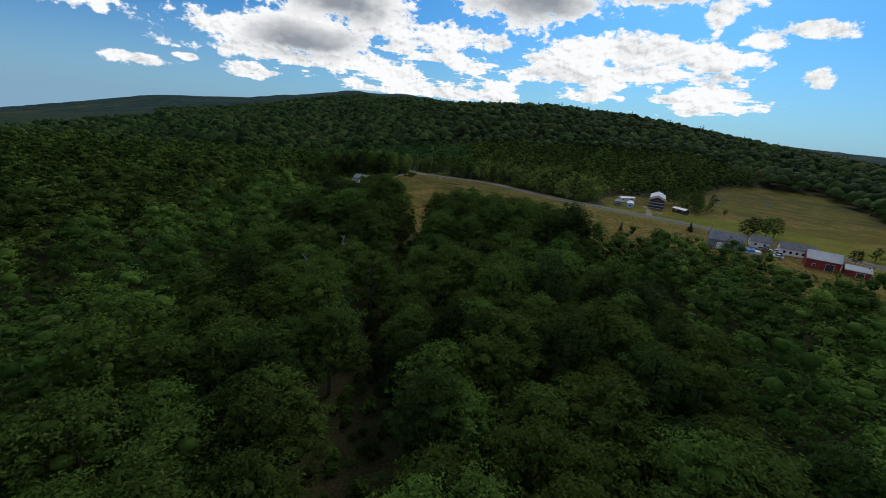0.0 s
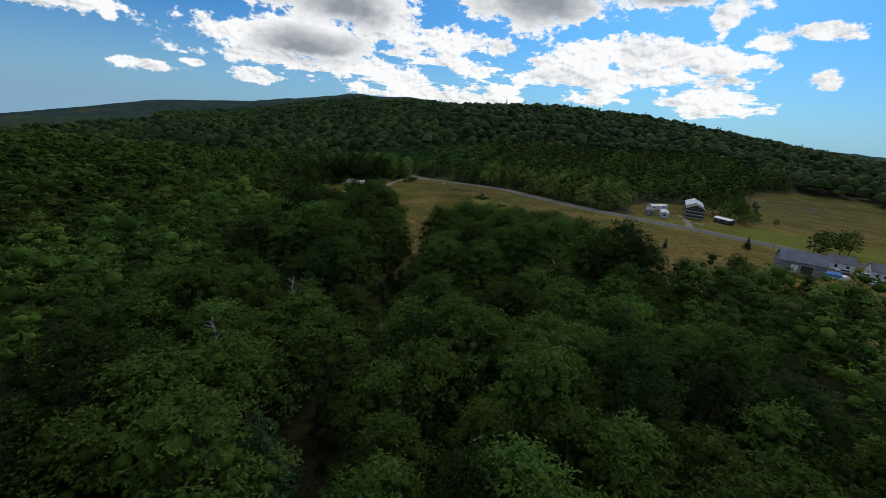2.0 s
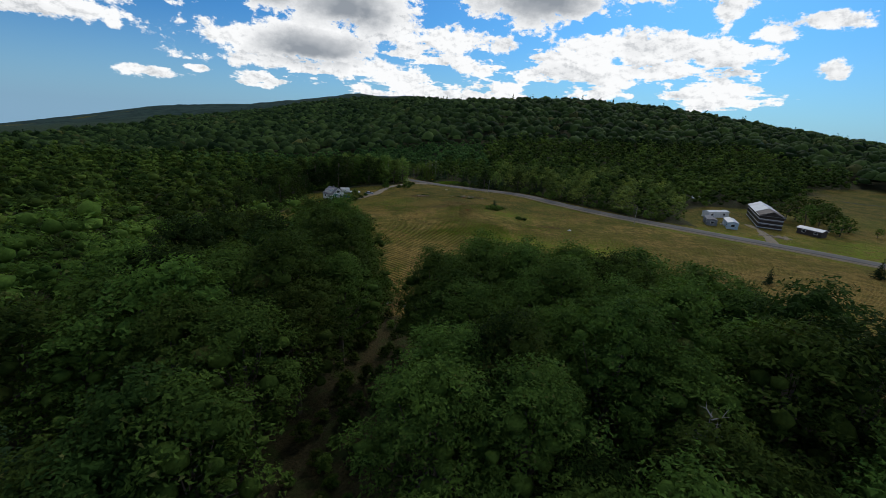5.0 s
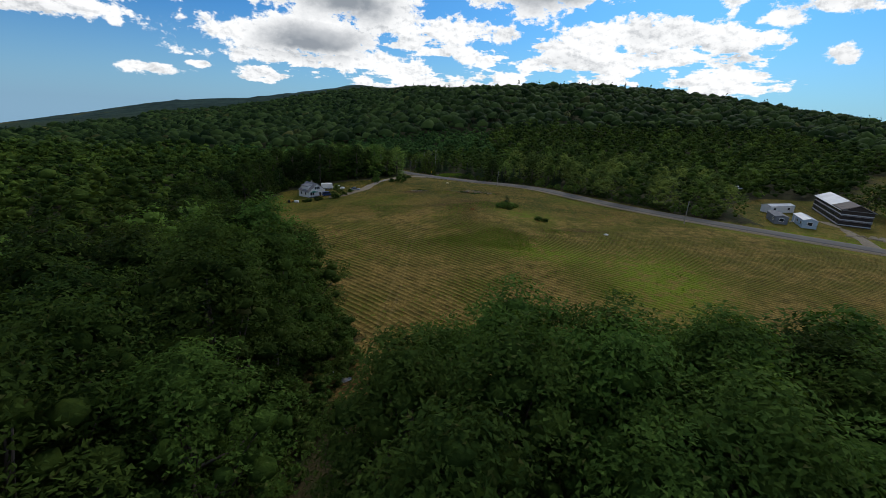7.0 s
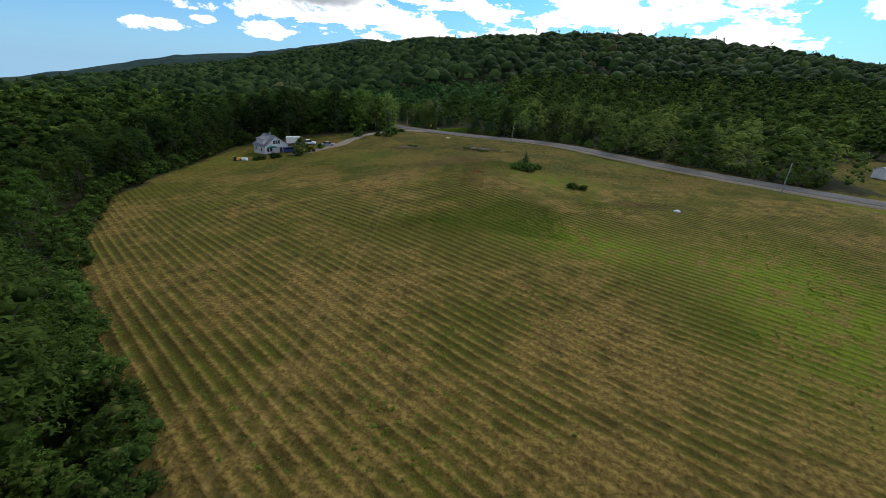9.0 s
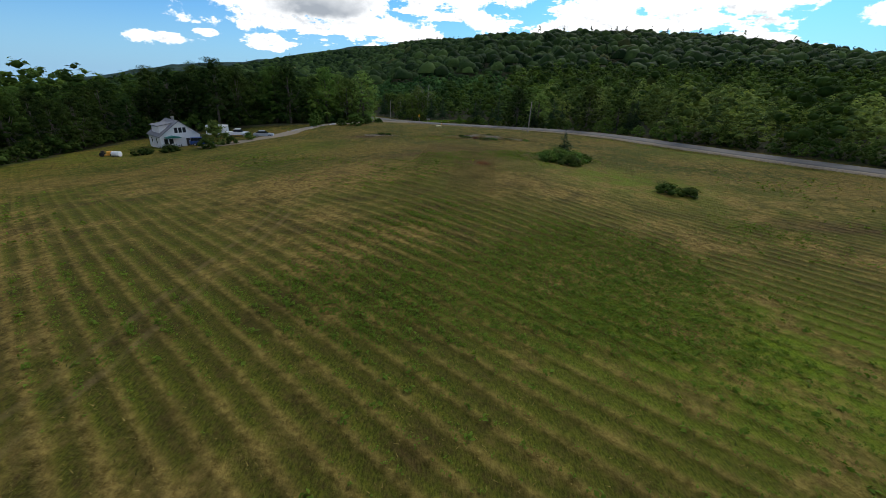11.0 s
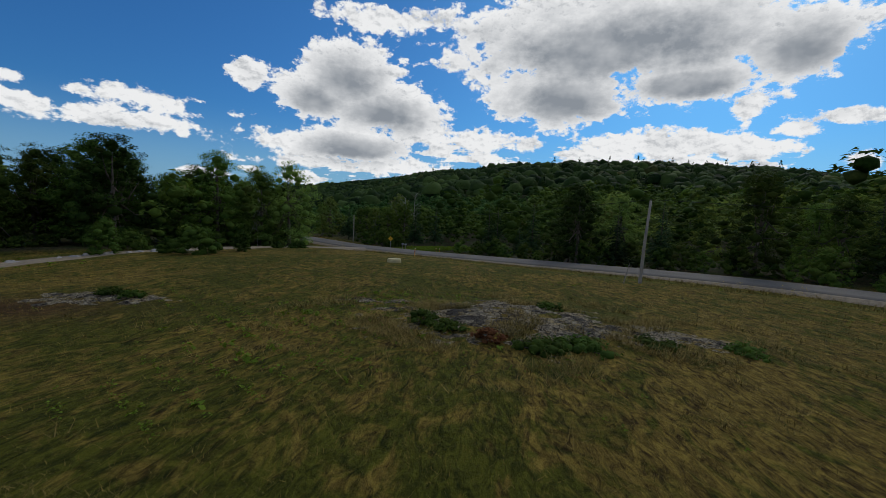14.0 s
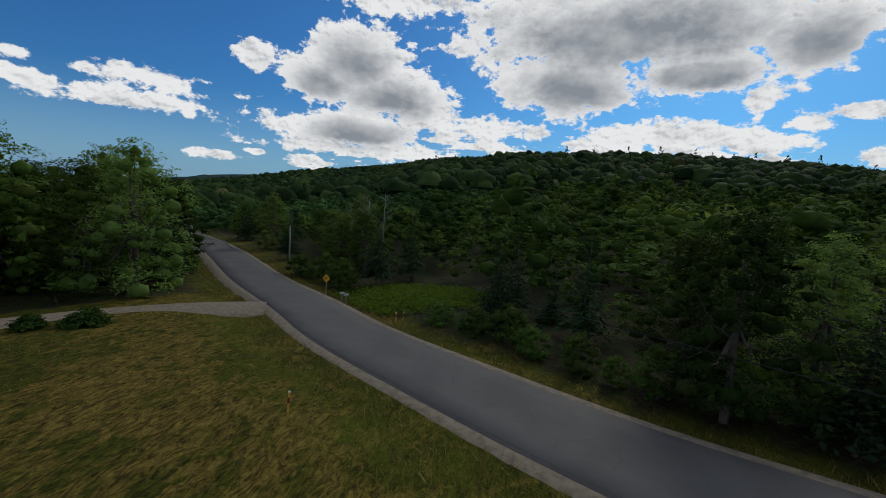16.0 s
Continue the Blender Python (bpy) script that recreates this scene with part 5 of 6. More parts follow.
blue_home = gabled("mobile_home", 126.5, 269.5, 66, 11.5, 4.0, 2.6, 3.2, BLUE_SIDING, METAL_ROOF, "pale blue mobile home with low metal roof", (("w", "back", 0.0, 1.0, 1.3, 1.0), ("w", "left", -4, 1.1, 1.2, 0.9), ("w", "left", 0, 1.1, 1.2, 0.9), ("d", "left", 3, 0.2, 0.9, 1.9), ("w", "right", 2, 1.1, 1.2, 0.9)), "mobile home", 0.15)
part("steps", boxed(2.3, 3.7, 2.2, 3.2, -0.2, 0.25), POLE_WOOD, blue_home)
gabled("mobile_home", 120.0, 273.5, 68, 10.0, 3.8, 2.5, 3.0, GREY_PAINT, SHINGLE, "grey mobile home with flat porch", (("w", "back", 0.0, 1.0, 1.2, 1.0), ("w", "left", -3, 1.1, 1.2, 0.9), ("w", "right", -3, 1.1, 1.2, 0.9), ("d", "right", 1, 0.2, 0.9, 1.9)), "mobile home", 0.15)
gabled("mobile_home", 133.0, 291.0, 15, 12.0, 4.0, 2.6, 3.2, WHITE_PAINT, METAL_ROOF, "weathered white mobile home behind the others", (("w", "right", -4, 1.1, 1.2, 0.9), ("w", "right", 3, 1.1, 1.2, 0.9), ("d", "right", 0, 0.2, 0.9, 1.9)), "mobile home", 0.15)
gabled("long_shed", 156.0, 262.0, 112, 9.0, 4.0, 2.4, 3.1, DARK_BOARDS, METAL_ROOF, "low dark brown shed with pale metal roof", (("w", "left", -2.5, 1.0, 1.2, 0.8), ("w", "left", 2, 1.0, 1.2, 0.8)), "shed")
rubble = np.random.default_rng(5)
for k in range(14):
    boulder("rubble_block", 135 + rubble.uniform(-5, 5), 254.0 + rubble.uniform(-3, 3), rubble.uniform(0.7, 1.8), rubble.uniform(0.5, 1.3), rubble.uniform(0.3, 0.6), 90 + k, "pale broken concrete block in a heap", GRAVEL, 0.2, 2)
farm = []
farm.append(gabled("grey_barn", 130.5, 180.0, -28, 15.0, 9.5, 4.6, 8.0, GREY_PAINT, GREY_PAINT, "weathered grey barn with open doorway", (("b", "right", 1.5, 0.0, 4.2, 3.4), ("d", "right", -2.6, 0.0, 2.2, 3.2), ("w", "back", 0, 4.0, 0.9, 1.1)), "barn"))
farm.append(gabled("white_cottage", 152.5, 188.0, -28, 8.5, 7.0, 3.0, 5.6, WHITE_PAINT, SHINGLE, "small white cottage with grey roof", (("w", "right", -2, 1.0, 1.0, 1.2), ("w", "right", 2, 1.0, 1.0, 1.2), ("d", "right", 0, 0.1, 0.9, 2.0), ("w", "back", 0, 1.0, 1.0, 1.2))))
farm.append(gabled("white_farmhouse", 160.5, 176.5, -30, 14.0, 7.5, 3.4, 6.0, WHITE_PAINT, SHINGLE, "long white farmhouse with grey roof", tuple(("w", "right", -5 + 2.5 * k, 1.0, 1.0, 1.3) for k in range(5)) + (("w", "back", 0, 1.2, 1.0, 1.2),)))
farm.append(gabled("red_barn", 157.5, 160.0, -35, 12.0, 9.5, 4.4, 7.4, RED_PAINT, METAL_ROOF, "deep red barn with pale metal roof", (("w", "right", -3, 1.2, 1.2, 1.0), ("b", "right", 2.5, 0, 3.0, 3.0), ("w", "back", 0, 5.0, 1.0, 1.0)), "barn"))
farm.append(gabled("red_shed", 164.0, 151.5, -35, 8.5, 6.0, 3.0, 4.6, RED_PAINT, METAL_ROOF, "red shed with white metal roof", (("b", "right", 1.0, 0, 2.6, 2.2),), "shed"))
for house in farm:
    house.matrix_world = house.matrix_world @ Matrix.Scale(0.88, 4)
tent = root("tarpaulin_stack", 138.5, 174.5, -25, "stack of boards under a bright blue tarpaulin", "tarpaulin")
part("stack", boxed(-4, 4, -1.6, 1.6, -0.2, 1.3), WHITE_PAINT, tent)
part("cover", prism(((-2.0, 0.9), (-1.9, 1.6), (0, 2.3), (1.9, 1.6), (2.0, 0.9), (1.7, 1.45), (0, 2.1), (-1.7, 1.45)), (-4.3, 1.6)), TARP_BLUE, tent, "bright blue tarpaulin")
for k, (x, y, w, paint) in enumerate(((143, 189, 150, CAR_WHITE), (153, 178.5, 140, CAR_WHITE), (151.0, 174.0, 150, CAR_SILVER), (148.5, 181.5, 135, CAR_SILVER), (147.5, 170.0, 120, CAR_WHITE), (172.5, 160, 100, CAR_BLUE))):
    vehicle("parked_car", x, y, w, "light car parked in the farmyard", paint, SEDAN, SEDAN_TOP, 4.5, 1.75, (-1.35, 1.4))
farm_tree = [broadleaf(81 + k, 9.0, 3.8, 700, 0.6, LEAF, "dark green yard tree with a dense round crown", 22, BARK, 0.2) for k in range(2)]
for k, (x, y, s) in enumerate(((159, 207, 1.15), (170, 207, 1.35), (176, 209, 1.3), (166, 211, 1.2), (144, 172, 0.5), (180, 168, 0.8), (197, 176, 0.8), (205, 172, 0.75), (168, 262, 1.1), (172, 272, 1.3), (166, 278, 1.3), (176, 282, 1.4), (168, 292, 1.4), (176, 296, 1.5), (185, 292, 1.2), (190, 302, 1.3), (179, 270, 0.8), (186, 264, 0.5), (196, 312, 1.1), (200, 300, 0.5), (212, 318, 0.8))):
    tree = put(farm_tree[k % 2], x, y, k * 1.3, s, 0.9)
    tagged(tree, group="farmyard trees")
for tree in farm_tree:
    drop(tree)
pond = bmesh.new()
rim = [pond.verts.new((math.cos(a) * (1.8 + 0.9 * math.sin(3 * a)) + 1.5 * math.sin(a), math.sin(a) * (6.0 + 1.4 * math.sin(2 * a + 1)), 0)) for a in np.linspace(0, 2 * math.pi, 40, endpoint=False)]
pond.faces.new(rim)
low = [pond.verts.new(v.co + Vector((0, 0, -0.4))) for v in rim]
for k in range(40):
    pond.faces.new((rim[k], low[k], low[(k + 1) % 40], rim[(k + 1) % 40]))
pond = part("pond", pond, WATER)
pond.matrix_world = pose(227, 335, land(227, 335) + 0.22, 0, 0, -20)
tagged(pond, "small still pond reflecting the sky in the meadow", "pond", kind="structure")


brook_mud = plain("dark_brook_mud", (0.03, 0.026, 0.02), 0.9, 1.0, 0.4)
for bends in (((252, 376), (246, 362), (242, 350), (229, 338), (217, 318)), ((266, 372), (274, 364), (284, 358), (277, 345), (267, 333), (262, 318))):
    ribbon("brook", rounded(bends, 2.5), (-1.5, -0.9, 0.9, 1.5), (-0.2, 0.1, 0.1, -0.2), brook_mud, "dark narrow brook winding through the meadow", "brook")

# ---- shrub belts along the wood's edges, the cleared strip and the verges ----
EDGE = [shrub("edge_shrub", 0, 0, 3.0, 1.9, mat, text, 300 + k, 1300, 0.21, 22) for k, (mat, text) in enumerate((
    (LEAF, "dark green leafy shrub at the edge of the wood"), (LEAF_FRESH, "bright green leafy shrub at the edge of the wood"), (LEAF, "dense green undergrowth shrub below the trees")))]
for s in EDGE:
    s.matrix_world = Matrix.Identity(4)
belt = rounded(((-11, 166), (-11, 179), (-22, 190), (-33, 200.5), (-49, 216.5), (-57, 229), (-68, 247), (-70, 264), (-71, 285), (-73.5, 308), (-64, 325), (-50, 336)), 2.4)
verge_far = rounded(((-31, 392), (-12, 378), (2, 365), (10, 357), (20, 349), (34, 341), (50, 327), (66, 308), (82, 290), (98, 274)), 3.0)
verge_lane = rounded(((-44, 352), (-36, 362), (-32, 372), (-40, 386), (-55, 404)), 2.2)
strip = [(x, y) for x, y in scatter(-13.0, -4.5, 30, 166, 2.9)]
right_edge = rounded(((-3, 162), (10, 161), (28, 157), (42, 152.5), (52, 146.5), (65, 139), (83, 135), (95, 127)), 3.0)
verge_far = np.array([q for q in verge_far if np.hypot(q[0] - 2, q[1] - 369) > 9])
corner = [(x, y) for x, y in scatter(-25.0, -12.5, 150, 182, 2.8) if not open_land(x, y)]
for places, size, share in ((corner, (0.7, 1.3), 0.25), (belt, (0.7, 1.35), 0.15), (verge_far, (0.6, 1.25), 0.75), (verge_lane, (0.6, 1.3), 0.3), (strip, (0.3, 0.8), 0.4), (right_edge, (0.8, 1.5), 0.3)):
    for x, y in places:
        x, y = x + rng.uniform(-1, 1), y + rng.uniform(-1, 1)
        if away(x, y, road_line) < 6.5 or away(x, y, lane_line) < 4.5:
            continue
        kind = EDGE[1] if rng.random() < share else EDGE[0 if rng.random() < 0.5 else 2]
        put(kind, x, y, rng.uniform(0, 6.28), rng.uniform(*size), rng.uniform(0.8, 1.2), 0.1)
for s in EDGE:
    drop(s)


def bare_tree(x, y, tall, seed, label, mat=DEAD_WOOD, lean=0.0, name="dead_tree"):
    g = np.random.default_rng(seed)
    tree = root(name, x, y, seed * 71 % 360, label, "tree")
    stem = [(0, 0, -0.4), (lean * 0.3, 0.1, tall * 0.4), (lean * 0.7, 0.0, tall * 0.75), (lean, 0.2, tall)]
    part("trunk", tubed(stem, (tall * 0.010, tall * 0.008, tall * 0.005, 0.015), 7), mat, tree, smooth_faces=True)
    for k in range(14):
        u = g.uniform(0.45, 0.97)
        z, w, r = tall * u, g.uniform(0, 6.28), tall * 0.24 * (1.15 - u) + 0.5
        base = (lean * u, 0.05, z)
        mid = (base[0] + math.cos(w) * r * 0.55, math.sin(w) * r * 0.55, z + r * g.uniform(0.2, 0.5))
        tip = (base[0] + math.cos(w + 0.3) * r, math.sin(w + 0.3) * r, z + r * g.uniform(0.4, 0.9))
        twig = (mid[0] + math.cos(w - 0.8) * r * 0.4, mid[1] + math.sin(w - 0.8) * r * 0.4, mid[2] + r * 0.3)
        v, f = joined([tube([base, mid, tip], (tall * 0.004, tall * 0.0028, 0.006), 5), tube([mid, twig], (tall * 0.002, 0.005), 4)])
        mesh_object("branch", v, f, mat, tree)
    return tree


for k, (x, y, t, l) in enumerate(((-21.5, 160, 14.5, 1.5), (24, 118, 15.5, 1.0), (-22, 100, 15.5, -1.5), (-26, 84, 16, 0.5), (33, 62, 16, 2.5), (16, 84, 16, 1.2))):
    bare_tree(x, y, t, 400 + k, "bare grey dead tree among green crowns", lean=l)
for k, (x, y, t) in enumerate(((-9, 389, 12), (-7, 392, 13), (-11, 393, 12.5), (-14, 396, 11))):
    bare_tree(x, y, t, 430 + k, "bare grey dead spruce in the wood", name="dead_spruce")
for k, (x, y, t) in enumerate(((-45, 381, 10.5), (-42.5, 382.5, 9.0), (-41.0, 384.0, 9.5), (-36, 366, 6.0), (-33.0, 361, 5.5))):
    bare_tree(x, y, t, 450 + k, "slender pale birch with a bare white trunk", PALE_BARK, 0.3, "birch")


# ---- grass, weeds and fallen leaves of the field ----
def path_x(y):
    return np.interp(y, [r[2] for r in PATH], [r[1] for r in PATH])


def blade_nodes(dry, green, share):
    def make(n):
        g = n.add("ShaderNodeNewGeometry")
        each = g.outputs["Random Per Island"]
        patch = n.noise(g.outputs["Position"], 0.35, 4.0)
        k = n.ramp(n.math("ADD", n.math("MULTIPLY", each, 0.5), patch), share, share + 0.35)
        c = n.mix(k, dry, green)
        c = n.hsv(c, 0.5, 1.0, n.math("MULTIPLY_ADD", n.math("FRACT", n.math("MULTIPLY", each, 13.7)), 0.6, 0.36))
        return principled(n, c, 0.75, spec=0.08)
    return make


BLADE = material("dry_grass_blades", blade_nodes((0.31, 0.225, 0.055), (0.075, 0.09, 0.016), 0.72))
STRAW = material("tall_straw", blade_nodes((0.38, 0.275, 0.085), (0.13, 0.13, 0.025), 0.72))
g = np.random.default_rng(17)


def tufts(x, y, per, tall, wide, spread):
    """One triangle a blade, several to a tuft."""
    x, y = np.repeat(x, per), np.repeat(y, per)
    n = len(x)
    x, y = x + g.normal(0, spread, n), y + g.normal(0, spread, n)
    w, lean = g.uniform(0, 6.28, n), g.uniform(0.3, 2.0, n)
    h = g.uniform(*tall, n)
    ok = np.minimum(h, np.where(np.abs(x - path_x(y)) < 0.5, 0.16, 9))
    base = np.stack([x, y, ground_at(x, y) - 0.02], 1)
    side = np.stack([np.cos(w + 1.57), np.sin(w + 1.57), 0 * w], 1) * (g.uniform(0.6, 1.2, n) * wide / 2)[:, None]
    tip = base + np.stack([np.cos(w) * lean * ok, np.sin(w) * lean * ok, ok], 1)
    return np.stack([base - side, base + side, tip], 1).reshape(-1, 3)


def ground_at(x, y):
    """The height of the ground sheet itself, between its grid lines."""
    ix = np.clip(np.searchsorted(gx, x) - 1, 0, len(gx) - 2)
    iy = np.clip(np.searchsorted(gy, y) - 1, 0, len(gy) - 2)
    u, v = (x - gx[ix]) / (gx[ix + 1] - gx[ix]), (y - gy[iy]) / (gy[iy + 1] - gy[iy])
    return (Z[iy, ix] * (1 - u) + Z[iy, ix + 1] * u) * (1 - v) + (Z[iy + 1, ix] * (1 - u) + Z[iy + 1, ix + 1] * u) * v


def strewn(half, y0, y1, density, keep=None):
    count = int(2 * half * (y1 - y0) * density)
    y = g.uniform(y0, y1, count)
    x = path_x(y) + g.uniform(-half, half, count)
    ok = inside(x, y, FIELD) & (away(x, y, road_line) > 4.6) & (away(x, y, lane_line) > 2.8)
    if keep is not None:
        ok &= keep(x, y)
    return x[ok], y[ok]


v = np.concatenate([tufts(*strewn(2.4, 246, 274, 130), 5, (0.06, 0.24), 0.006, 0.06), tufts(*strewn(8, 242, 288, 52), 5, (0.04, 0.17), 0.008, 0.1)])
tagged(new("standing_straw", array_mesh("standing_straw", v, np.arange(len(v)).reshape(-1, 3), STRAW)), "fine standing straw among the field grass", "grass", kind="stuff")
v = np.concatenate([tufts(*strewn(24, 222, 322, 8.5), 4, (0.05, 0.17), 0.013, 0.14),
                    tufts(*strewn(75, 180, 346, 1.7, lambda x, y: (np.abs(x - path_x(y)) > 17) | (y < 222)), 4, (0.05, 0.15), 0.05, 0.24)])
tagged(new("grass", array_mesh("grass", v, np.arange(len(v)).reshape(-1, 3), BLADE)), "dry straw and green grass stubble of the field", "grass", kind="stuff")


def ledge_patch(cx, cy, rx, ry, seed, label):
    """A ragged sheet of bedrock that breaks through the turf by a few centimetres."""
    step = 0.14
    xs, ys = np.arange(cx - rx * 1.5, cx + rx * 1.5, step), np.arange(cy - ry * 1.5, cy + ry * 1.5, step)
    px, py = np.meshgrid(xs, ys)
    bump = np.array([[noise.noise(Vector((a * 0.75 + seed, b * 1.1, 0))) + 0.55 * noise.noise(Vector((a * 2.1, b * 2.6 + seed, 1))) + 0.3 * noise.noise(Vector((a * 5.3, b * 5.9, 2 + seed))) for a in xs] for b in ys])
    lift = 0.42 - ((px - cx) / rx) ** 2 * 0.8 - ((py - cy) / ry) ** 2 * 0.8 + bump * 0.9
    pz = ground_at(px, py) + np.clip(lift * 0.16, -0.1, 0.11) + 0.02 * bump
    w = len(xs)
    i = (np.arange(len(ys) - 1)[:, None] * w + np.arange(w - 1)[None, :]).ravel()
    faces = np.stack([i, i + 1, i + 1 + w, i + w], 1)
    faces = faces[lift.ravel()[faces].max(1) > -0.1]
    used, back = np.unique(faces, return_inverse=True)
    ob = new("rock_ledge", array_mesh("rock_ledge", np.stack([px, py, pz], -1).reshape(-1, 3)[used], back.reshape(-1, 4), LICHEN))
    return tagged(ob, label, "rock")


for cx, cy, rx, ry, seed in ((11.6, 302.0, 6.6, 4.6, 3), (19.0, 301.6, 3.6, 2.2, 19), (4.5, 305.4, 2.4, 0.9, 35), (-10.3, 302.6, 4.2, 1.7, 27)):
    ledge_patch(cx, cy, rx, ry, seed, "ragged lichen-covered rock ledge flush with the dry grass")


x, y = 12.0 + g.normal(0, 6.0, 9000), 302.2 + g.normal(0, 3.6, 9000)
clump = uneven(x * 1.0, y, 0.9) + 0.5 * uneven(x, y, 0.37) > 0.3
v = tufts(x[clump], y[clump], 7, (0.12, 0.42), 0.022, 0.11)
tagged(new("straw_tufts", array_mesh("straw_tufts", v, np.arange(len(v)).reshape(-1, 3), STRAW)), "tall golden straw tufts round the rock ledge", "grass", kind="stuff")
for k, (x, y, t, r, mat) in enumerate(((7.8, 300.8, 0.4, 0.9, LEAF), (9.0, 299.9, 0.25, 0.8, LEAF_MID), (12.8, 297.9, 0.4, 1.0, LEAF), (14.4, 298.6, 0.22, 1.2, LEAF_MID), (17.6, 299.6, 0.25, 1.0, LEAF), (10.8, 298.6, 0.45, 0.7, RUSSET), (14.0, 304.4, 0.3, 0.8, LEAF), (-10.0, 303.4, 0.3, 0.8, LEAF), (-8.4, 303.0, 0.25, 0.7, LEAF), (21.4, 300.0, 0.22, 1.0, LEAF_MID))):
    shrub("ledge_shrub", x, y, t, r, mat, "russet low shrub beside the rock ledge" if mat is RUSSET else "low green shrub beside the rock ledge", 270 + k, 420, 0.13, 14)


def patchy(x, y):
    green = np.exp(-(((x - 49) * 0.9 - (y - 208) * 0.44) / 11) ** 2 - (((x - 49) * 0.44 + (y - 208) * 0.9) / 19) ** 2) + 0.5 * np.exp(-((x - 26) / 14) ** 2 - ((y - 224) / 8) ** 2)
    rows = np.sin(3.35 * x + 4.05 * y - 0.004 * np.minimum(x, 0) ** 2 + 2.5 * uneven(x, y, 30.0))
    return (uneven(x, y, 6.5) * 0.6 + uneven(x, y, 2.3) * 0.35 - 0.38 * rows + 1.1 * green + 1.0 * np.exp(-((x - 21) / 7) ** 2 - ((y - 232) / 4.5) ** 2) + 0.8 * np.exp(-(x / 5) ** 2 - ((y - 229) / 3) ** 2) + g.normal(0, 0.12, len(x)) - 3 * (np.hypot((x - 10.6) / 1.6, (y - 259.6) / 2.2) < 1)) > np.where(y > 278, 0.78, np.where(y < 246, 0.36, 0.46))


def weeds(x, y, per, size, rise):
    x, y = np.repeat(x, per), np.repeat(y, per)
    n = len(x)
    w, r = g.uniform(0, 6.28, n), g.uniform(0.3, 1.4, n) * size
    x, y = x + np.cos(w) * r, y + np.sin(w) * r
    z = ground_at(x, y) + g.uniform(0.2, 1.0, n) * np.where(np.abs(x - path_x(y)) < 0.6, rise * 0.4, rise)
    q, f = leaf_quads(g, np.stack([x, y, z], 1), np.stack([np.cos(w) * 0.4, np.sin(w) * 0.4, 0.4 + 0 * w], 1), size, 0.8)
    return q


sets = [weeds(*strewn(7, 236, 290, 12.0, patchy), 6, 0.055, 0.16), weeds(*strewn(16, 224, 240, 30.0, patchy), 6, 0.075, 0.16), weeds(*strewn(30, 200, 318, 12.0, patchy), 6, 0.07, 0.15), weeds(*strewn(60, 182, 330, 0.8, patchy), 5, 0.2, 0.2)]
v = np.concatenate(sets)
tagged(new("weeds", array_mesh("weeds", v, np.arange(len(v)).reshape(-1, 4), WEED)), "low green broad-leaved weeds in the stubble", "weeds", kind="stuff")
DRY_LEAF = material("fallen_leaves", blade_nodes((0.33, 0.095, 0.012), (0.08, 0.028, 0.01), 0.7))
x = 10.72 + g.normal(0, 0.36, 3400)
y = 259.3 + g.normal(0, 0.7, 3400)
q, f = leaf_quads(g, np.stack([x, y, ground_at(x, y) + g.uniform(0.01, 0.1, 3400)], 1), np.tile((0, 0, 0.6), (3400, 1)), 0.055, 1.0)
tagged(new("fallen_leaves", array_mesh("fallen_leaves", q, f, DRY_LEAF)), "dry reddish-brown fallen leaves on the ground", "leaves", kind="stuff")

def seedling(name, x, y, tall, leaves, label, scale=1.0, breadth=0.05):
    """A slender stem with broad pointed leaves."""
    plant = root(name, x, y, 0, label, "sapling")
    plant.location.z = float(ground_at(np.array([x]), np.array([y]))[0])
    part("stem", tubed([(0, 0, -0.05), (0.02, 0.0, tall * 0.5), (0.0, 0.02, tall)], (0.006, 0.005, 0.003), 6), BARK, plant)
    for a, z, tilt, s in leaves:
        bm = bmesh.new()
        s *= scale
        rows = [[bm.verts.new((x * 0.125 * s, u * w * breadth * s, -0.03 * x * x * s + abs(u) * 0.008)) for u in (-1, -0.5, 0, 0.5, 1)] for x, w in ((0.1, 0.15), (0.25, 0.7), (0.45, 1.0), (0.7, 0.85), (0.88, 0.45), (1.0, 0.08))]
        for p, q in zip(rows, rows[1:]):
            for c in range(4):
                bm.faces.new((p[c], p[c + 1], q[c + 1], q[c]))
        bmesh.ops.solidify(bm, geom=list(bm.faces), thickness=0.001)
        leaf = part("leaf", bm, LEAF_YOUNG, plant, smooth_faces=True)
        leaf.matrix_local = pose(0, 0, z, 0, tilt - 20, a)
    return plant


seedling("sapling", 9.53, 258.97, 0.5, ((20, 0.48, 35, 1.0), (160, 0.50, 30, 0.9), (265, 0.46, 60, 1.2), (80, 0.45, 60, 1.0), (200, 0.40, 65, 1.3), (320, 0.36, 60, 1.25), (250, 0.33, 75, 1.2), (110, 0.28, 65, 1.0)), "young yellow-green sapling with broad leaves in the stubble", 1.1)
seedling("seedling", 9.50, 258.66, 0.16, ((30, 0.15, 30, 1.0), (250, 0.16, 24, 1.5), (200, 0.13, 30, 1.3)), "low green seedling with long leaves in the stubble", 1.15, 0.026)


# ---- the weedy clearing and the verges of the road ----
def over(x, y, keep):
    ok = keep(x, y)
    return x[ok], y[ok]


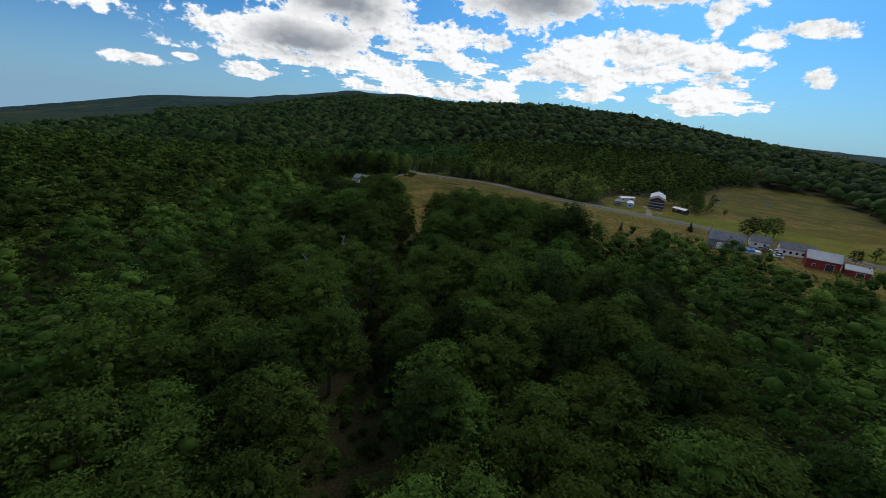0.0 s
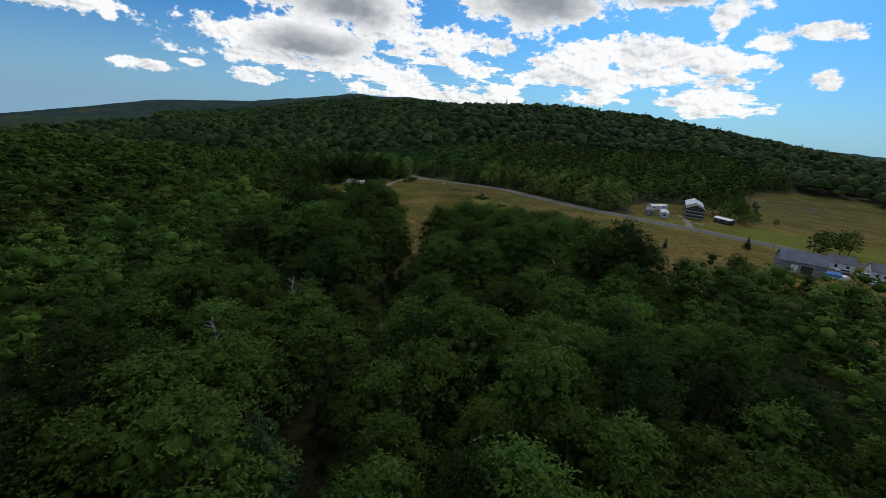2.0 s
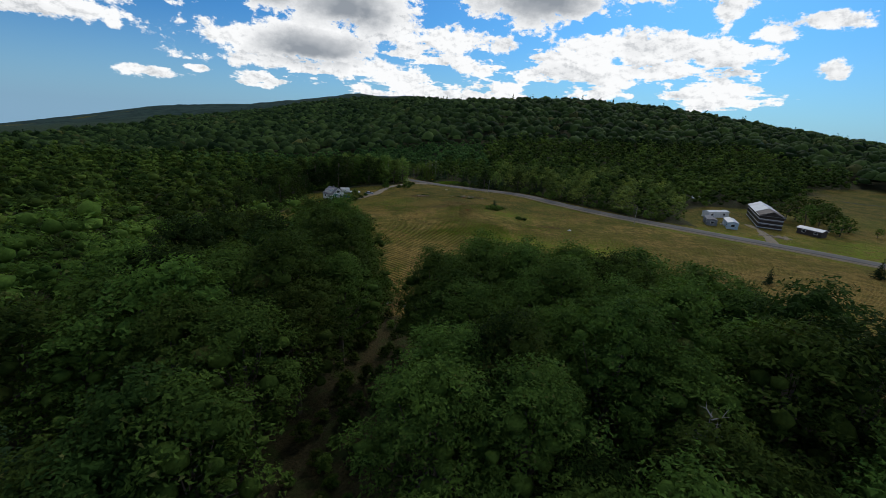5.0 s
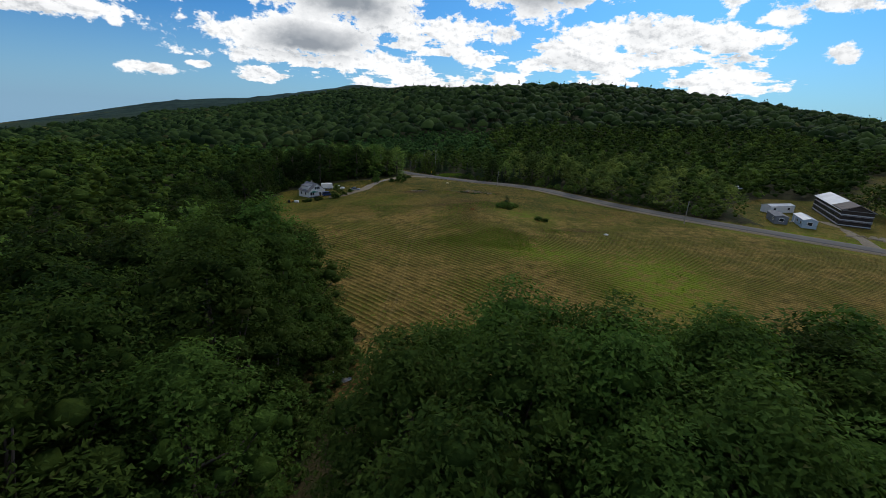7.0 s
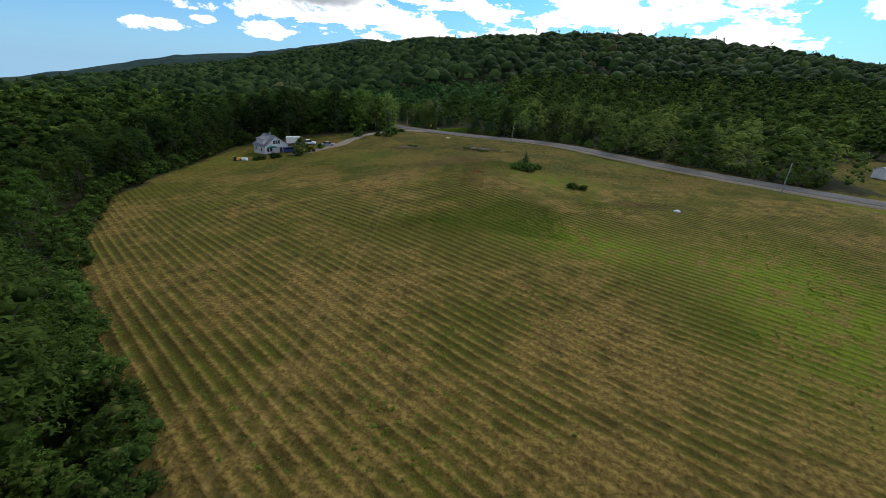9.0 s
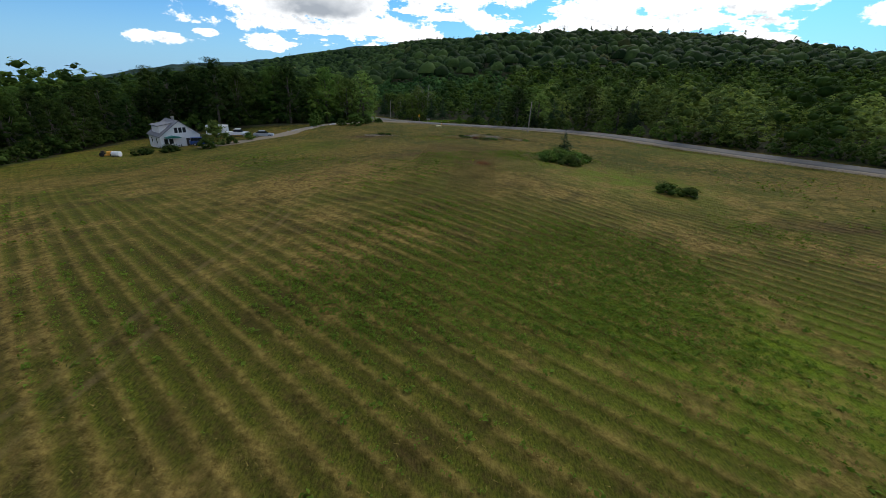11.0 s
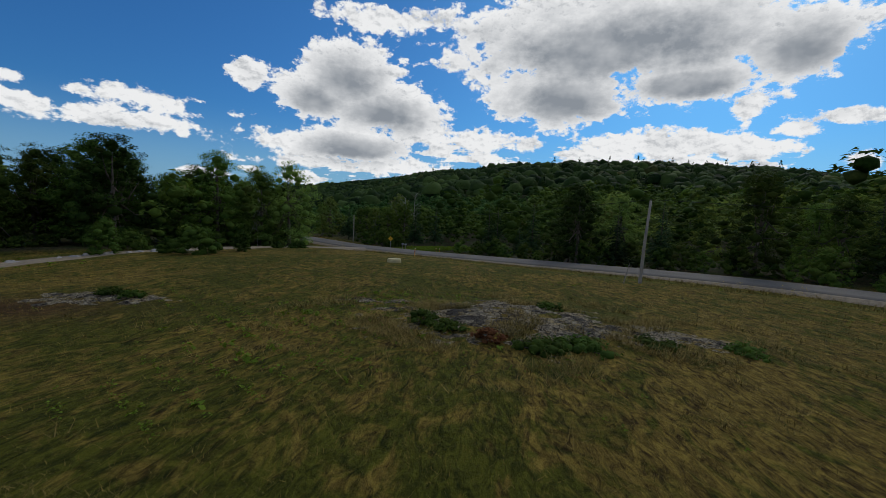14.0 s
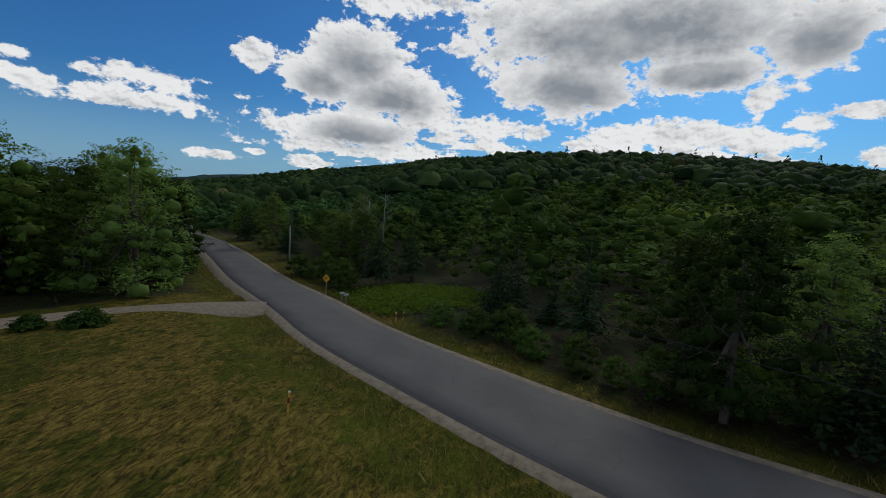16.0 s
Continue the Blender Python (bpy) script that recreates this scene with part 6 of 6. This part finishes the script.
y = g.uniform(352, 384, 5200)
x = g.uniform(-12, 20, 5200)
x, y = over(x, y, lambda x, y: ((((x - 2) * 0.7 + (y - 371) * 0.7) / 11) ** 2 + (((x - 2) * 0.7 - (y - 371) * 0.7) / 8.5) ** 2 < 1) & (away(x, y, road_line) > 5.5))
v = weeds(x, y, 9, 0.26, 0.7)
tagged(new("tall_weeds", array_mesh("tall_weeds", v, np.arange(len(v)).reshape(-1, 4), WEED)), "tall green weeds in a clearing beside the road", "weeds", kind="stuff")
k = g.integers(0, len(road_line), 26000)
side = np.where(g.random(26000) < 0.5, -1, 1)
d = np.gradient(road_line, axis=0)
d /= np.linalg.norm(d, axis=1)[:, None]
off = side * (4.3 + np.abs(g.normal(0, 1.7, 26000)))
x, y = road_line[k, 0] + d[k, 1] * off + g.uniform(-1, 1, 26000), road_line[k, 1] - d[k, 0] * off + g.uniform(-1, 1, 26000)
x, y = over(x, y, lambda x, y: (away(x, y, road_line) > 4.2) & (away(x, y, lane_line) > 2.7) & (np.hypot(x - 10, y - 340) < 90))
v = tufts(x, y, 5, (0.15, 0.5), 0.03, 0.12)
tagged(new("verge_grass", array_mesh("verge_grass", v, np.arange(len(v)).reshape(-1, 3), BLADE)), "long green and straw grass on the road verge", "grass", kind="stuff")
FLOWER = plain("goldenrod_yellow", (0.55, 0.4, 0.03), 0.7, 9.0, 0.3)
x, y = [], []
for cx, cy in ((12.5, 349.2), (8.5, 352.8), (16.5, 346.6), (-16.5, 352.5), (-13.5, 352.2), (-20.0, 350.0), (37, 319.5), (33, 320.5)):
    x.append(cx + g.normal(0, 0.8, 16)), y.append(cy + g.normal(0, 0.5, 16))
x, y = over(np.concatenate(x), np.concatenate(y), lambda x, y: (away(x, y, road_line) > 4.2) & (away(x, y, lane_line) > 2.7))
v = np.concatenate([weeds(x, y, 5, 0.07, 0.9)])
tagged(new("goldenrod", array_mesh("goldenrod", v, np.arange(len(v)).reshape(-1, 4), FLOWER)), "small yellow goldenrod heads in the verge", "flowers", kind="stuff")
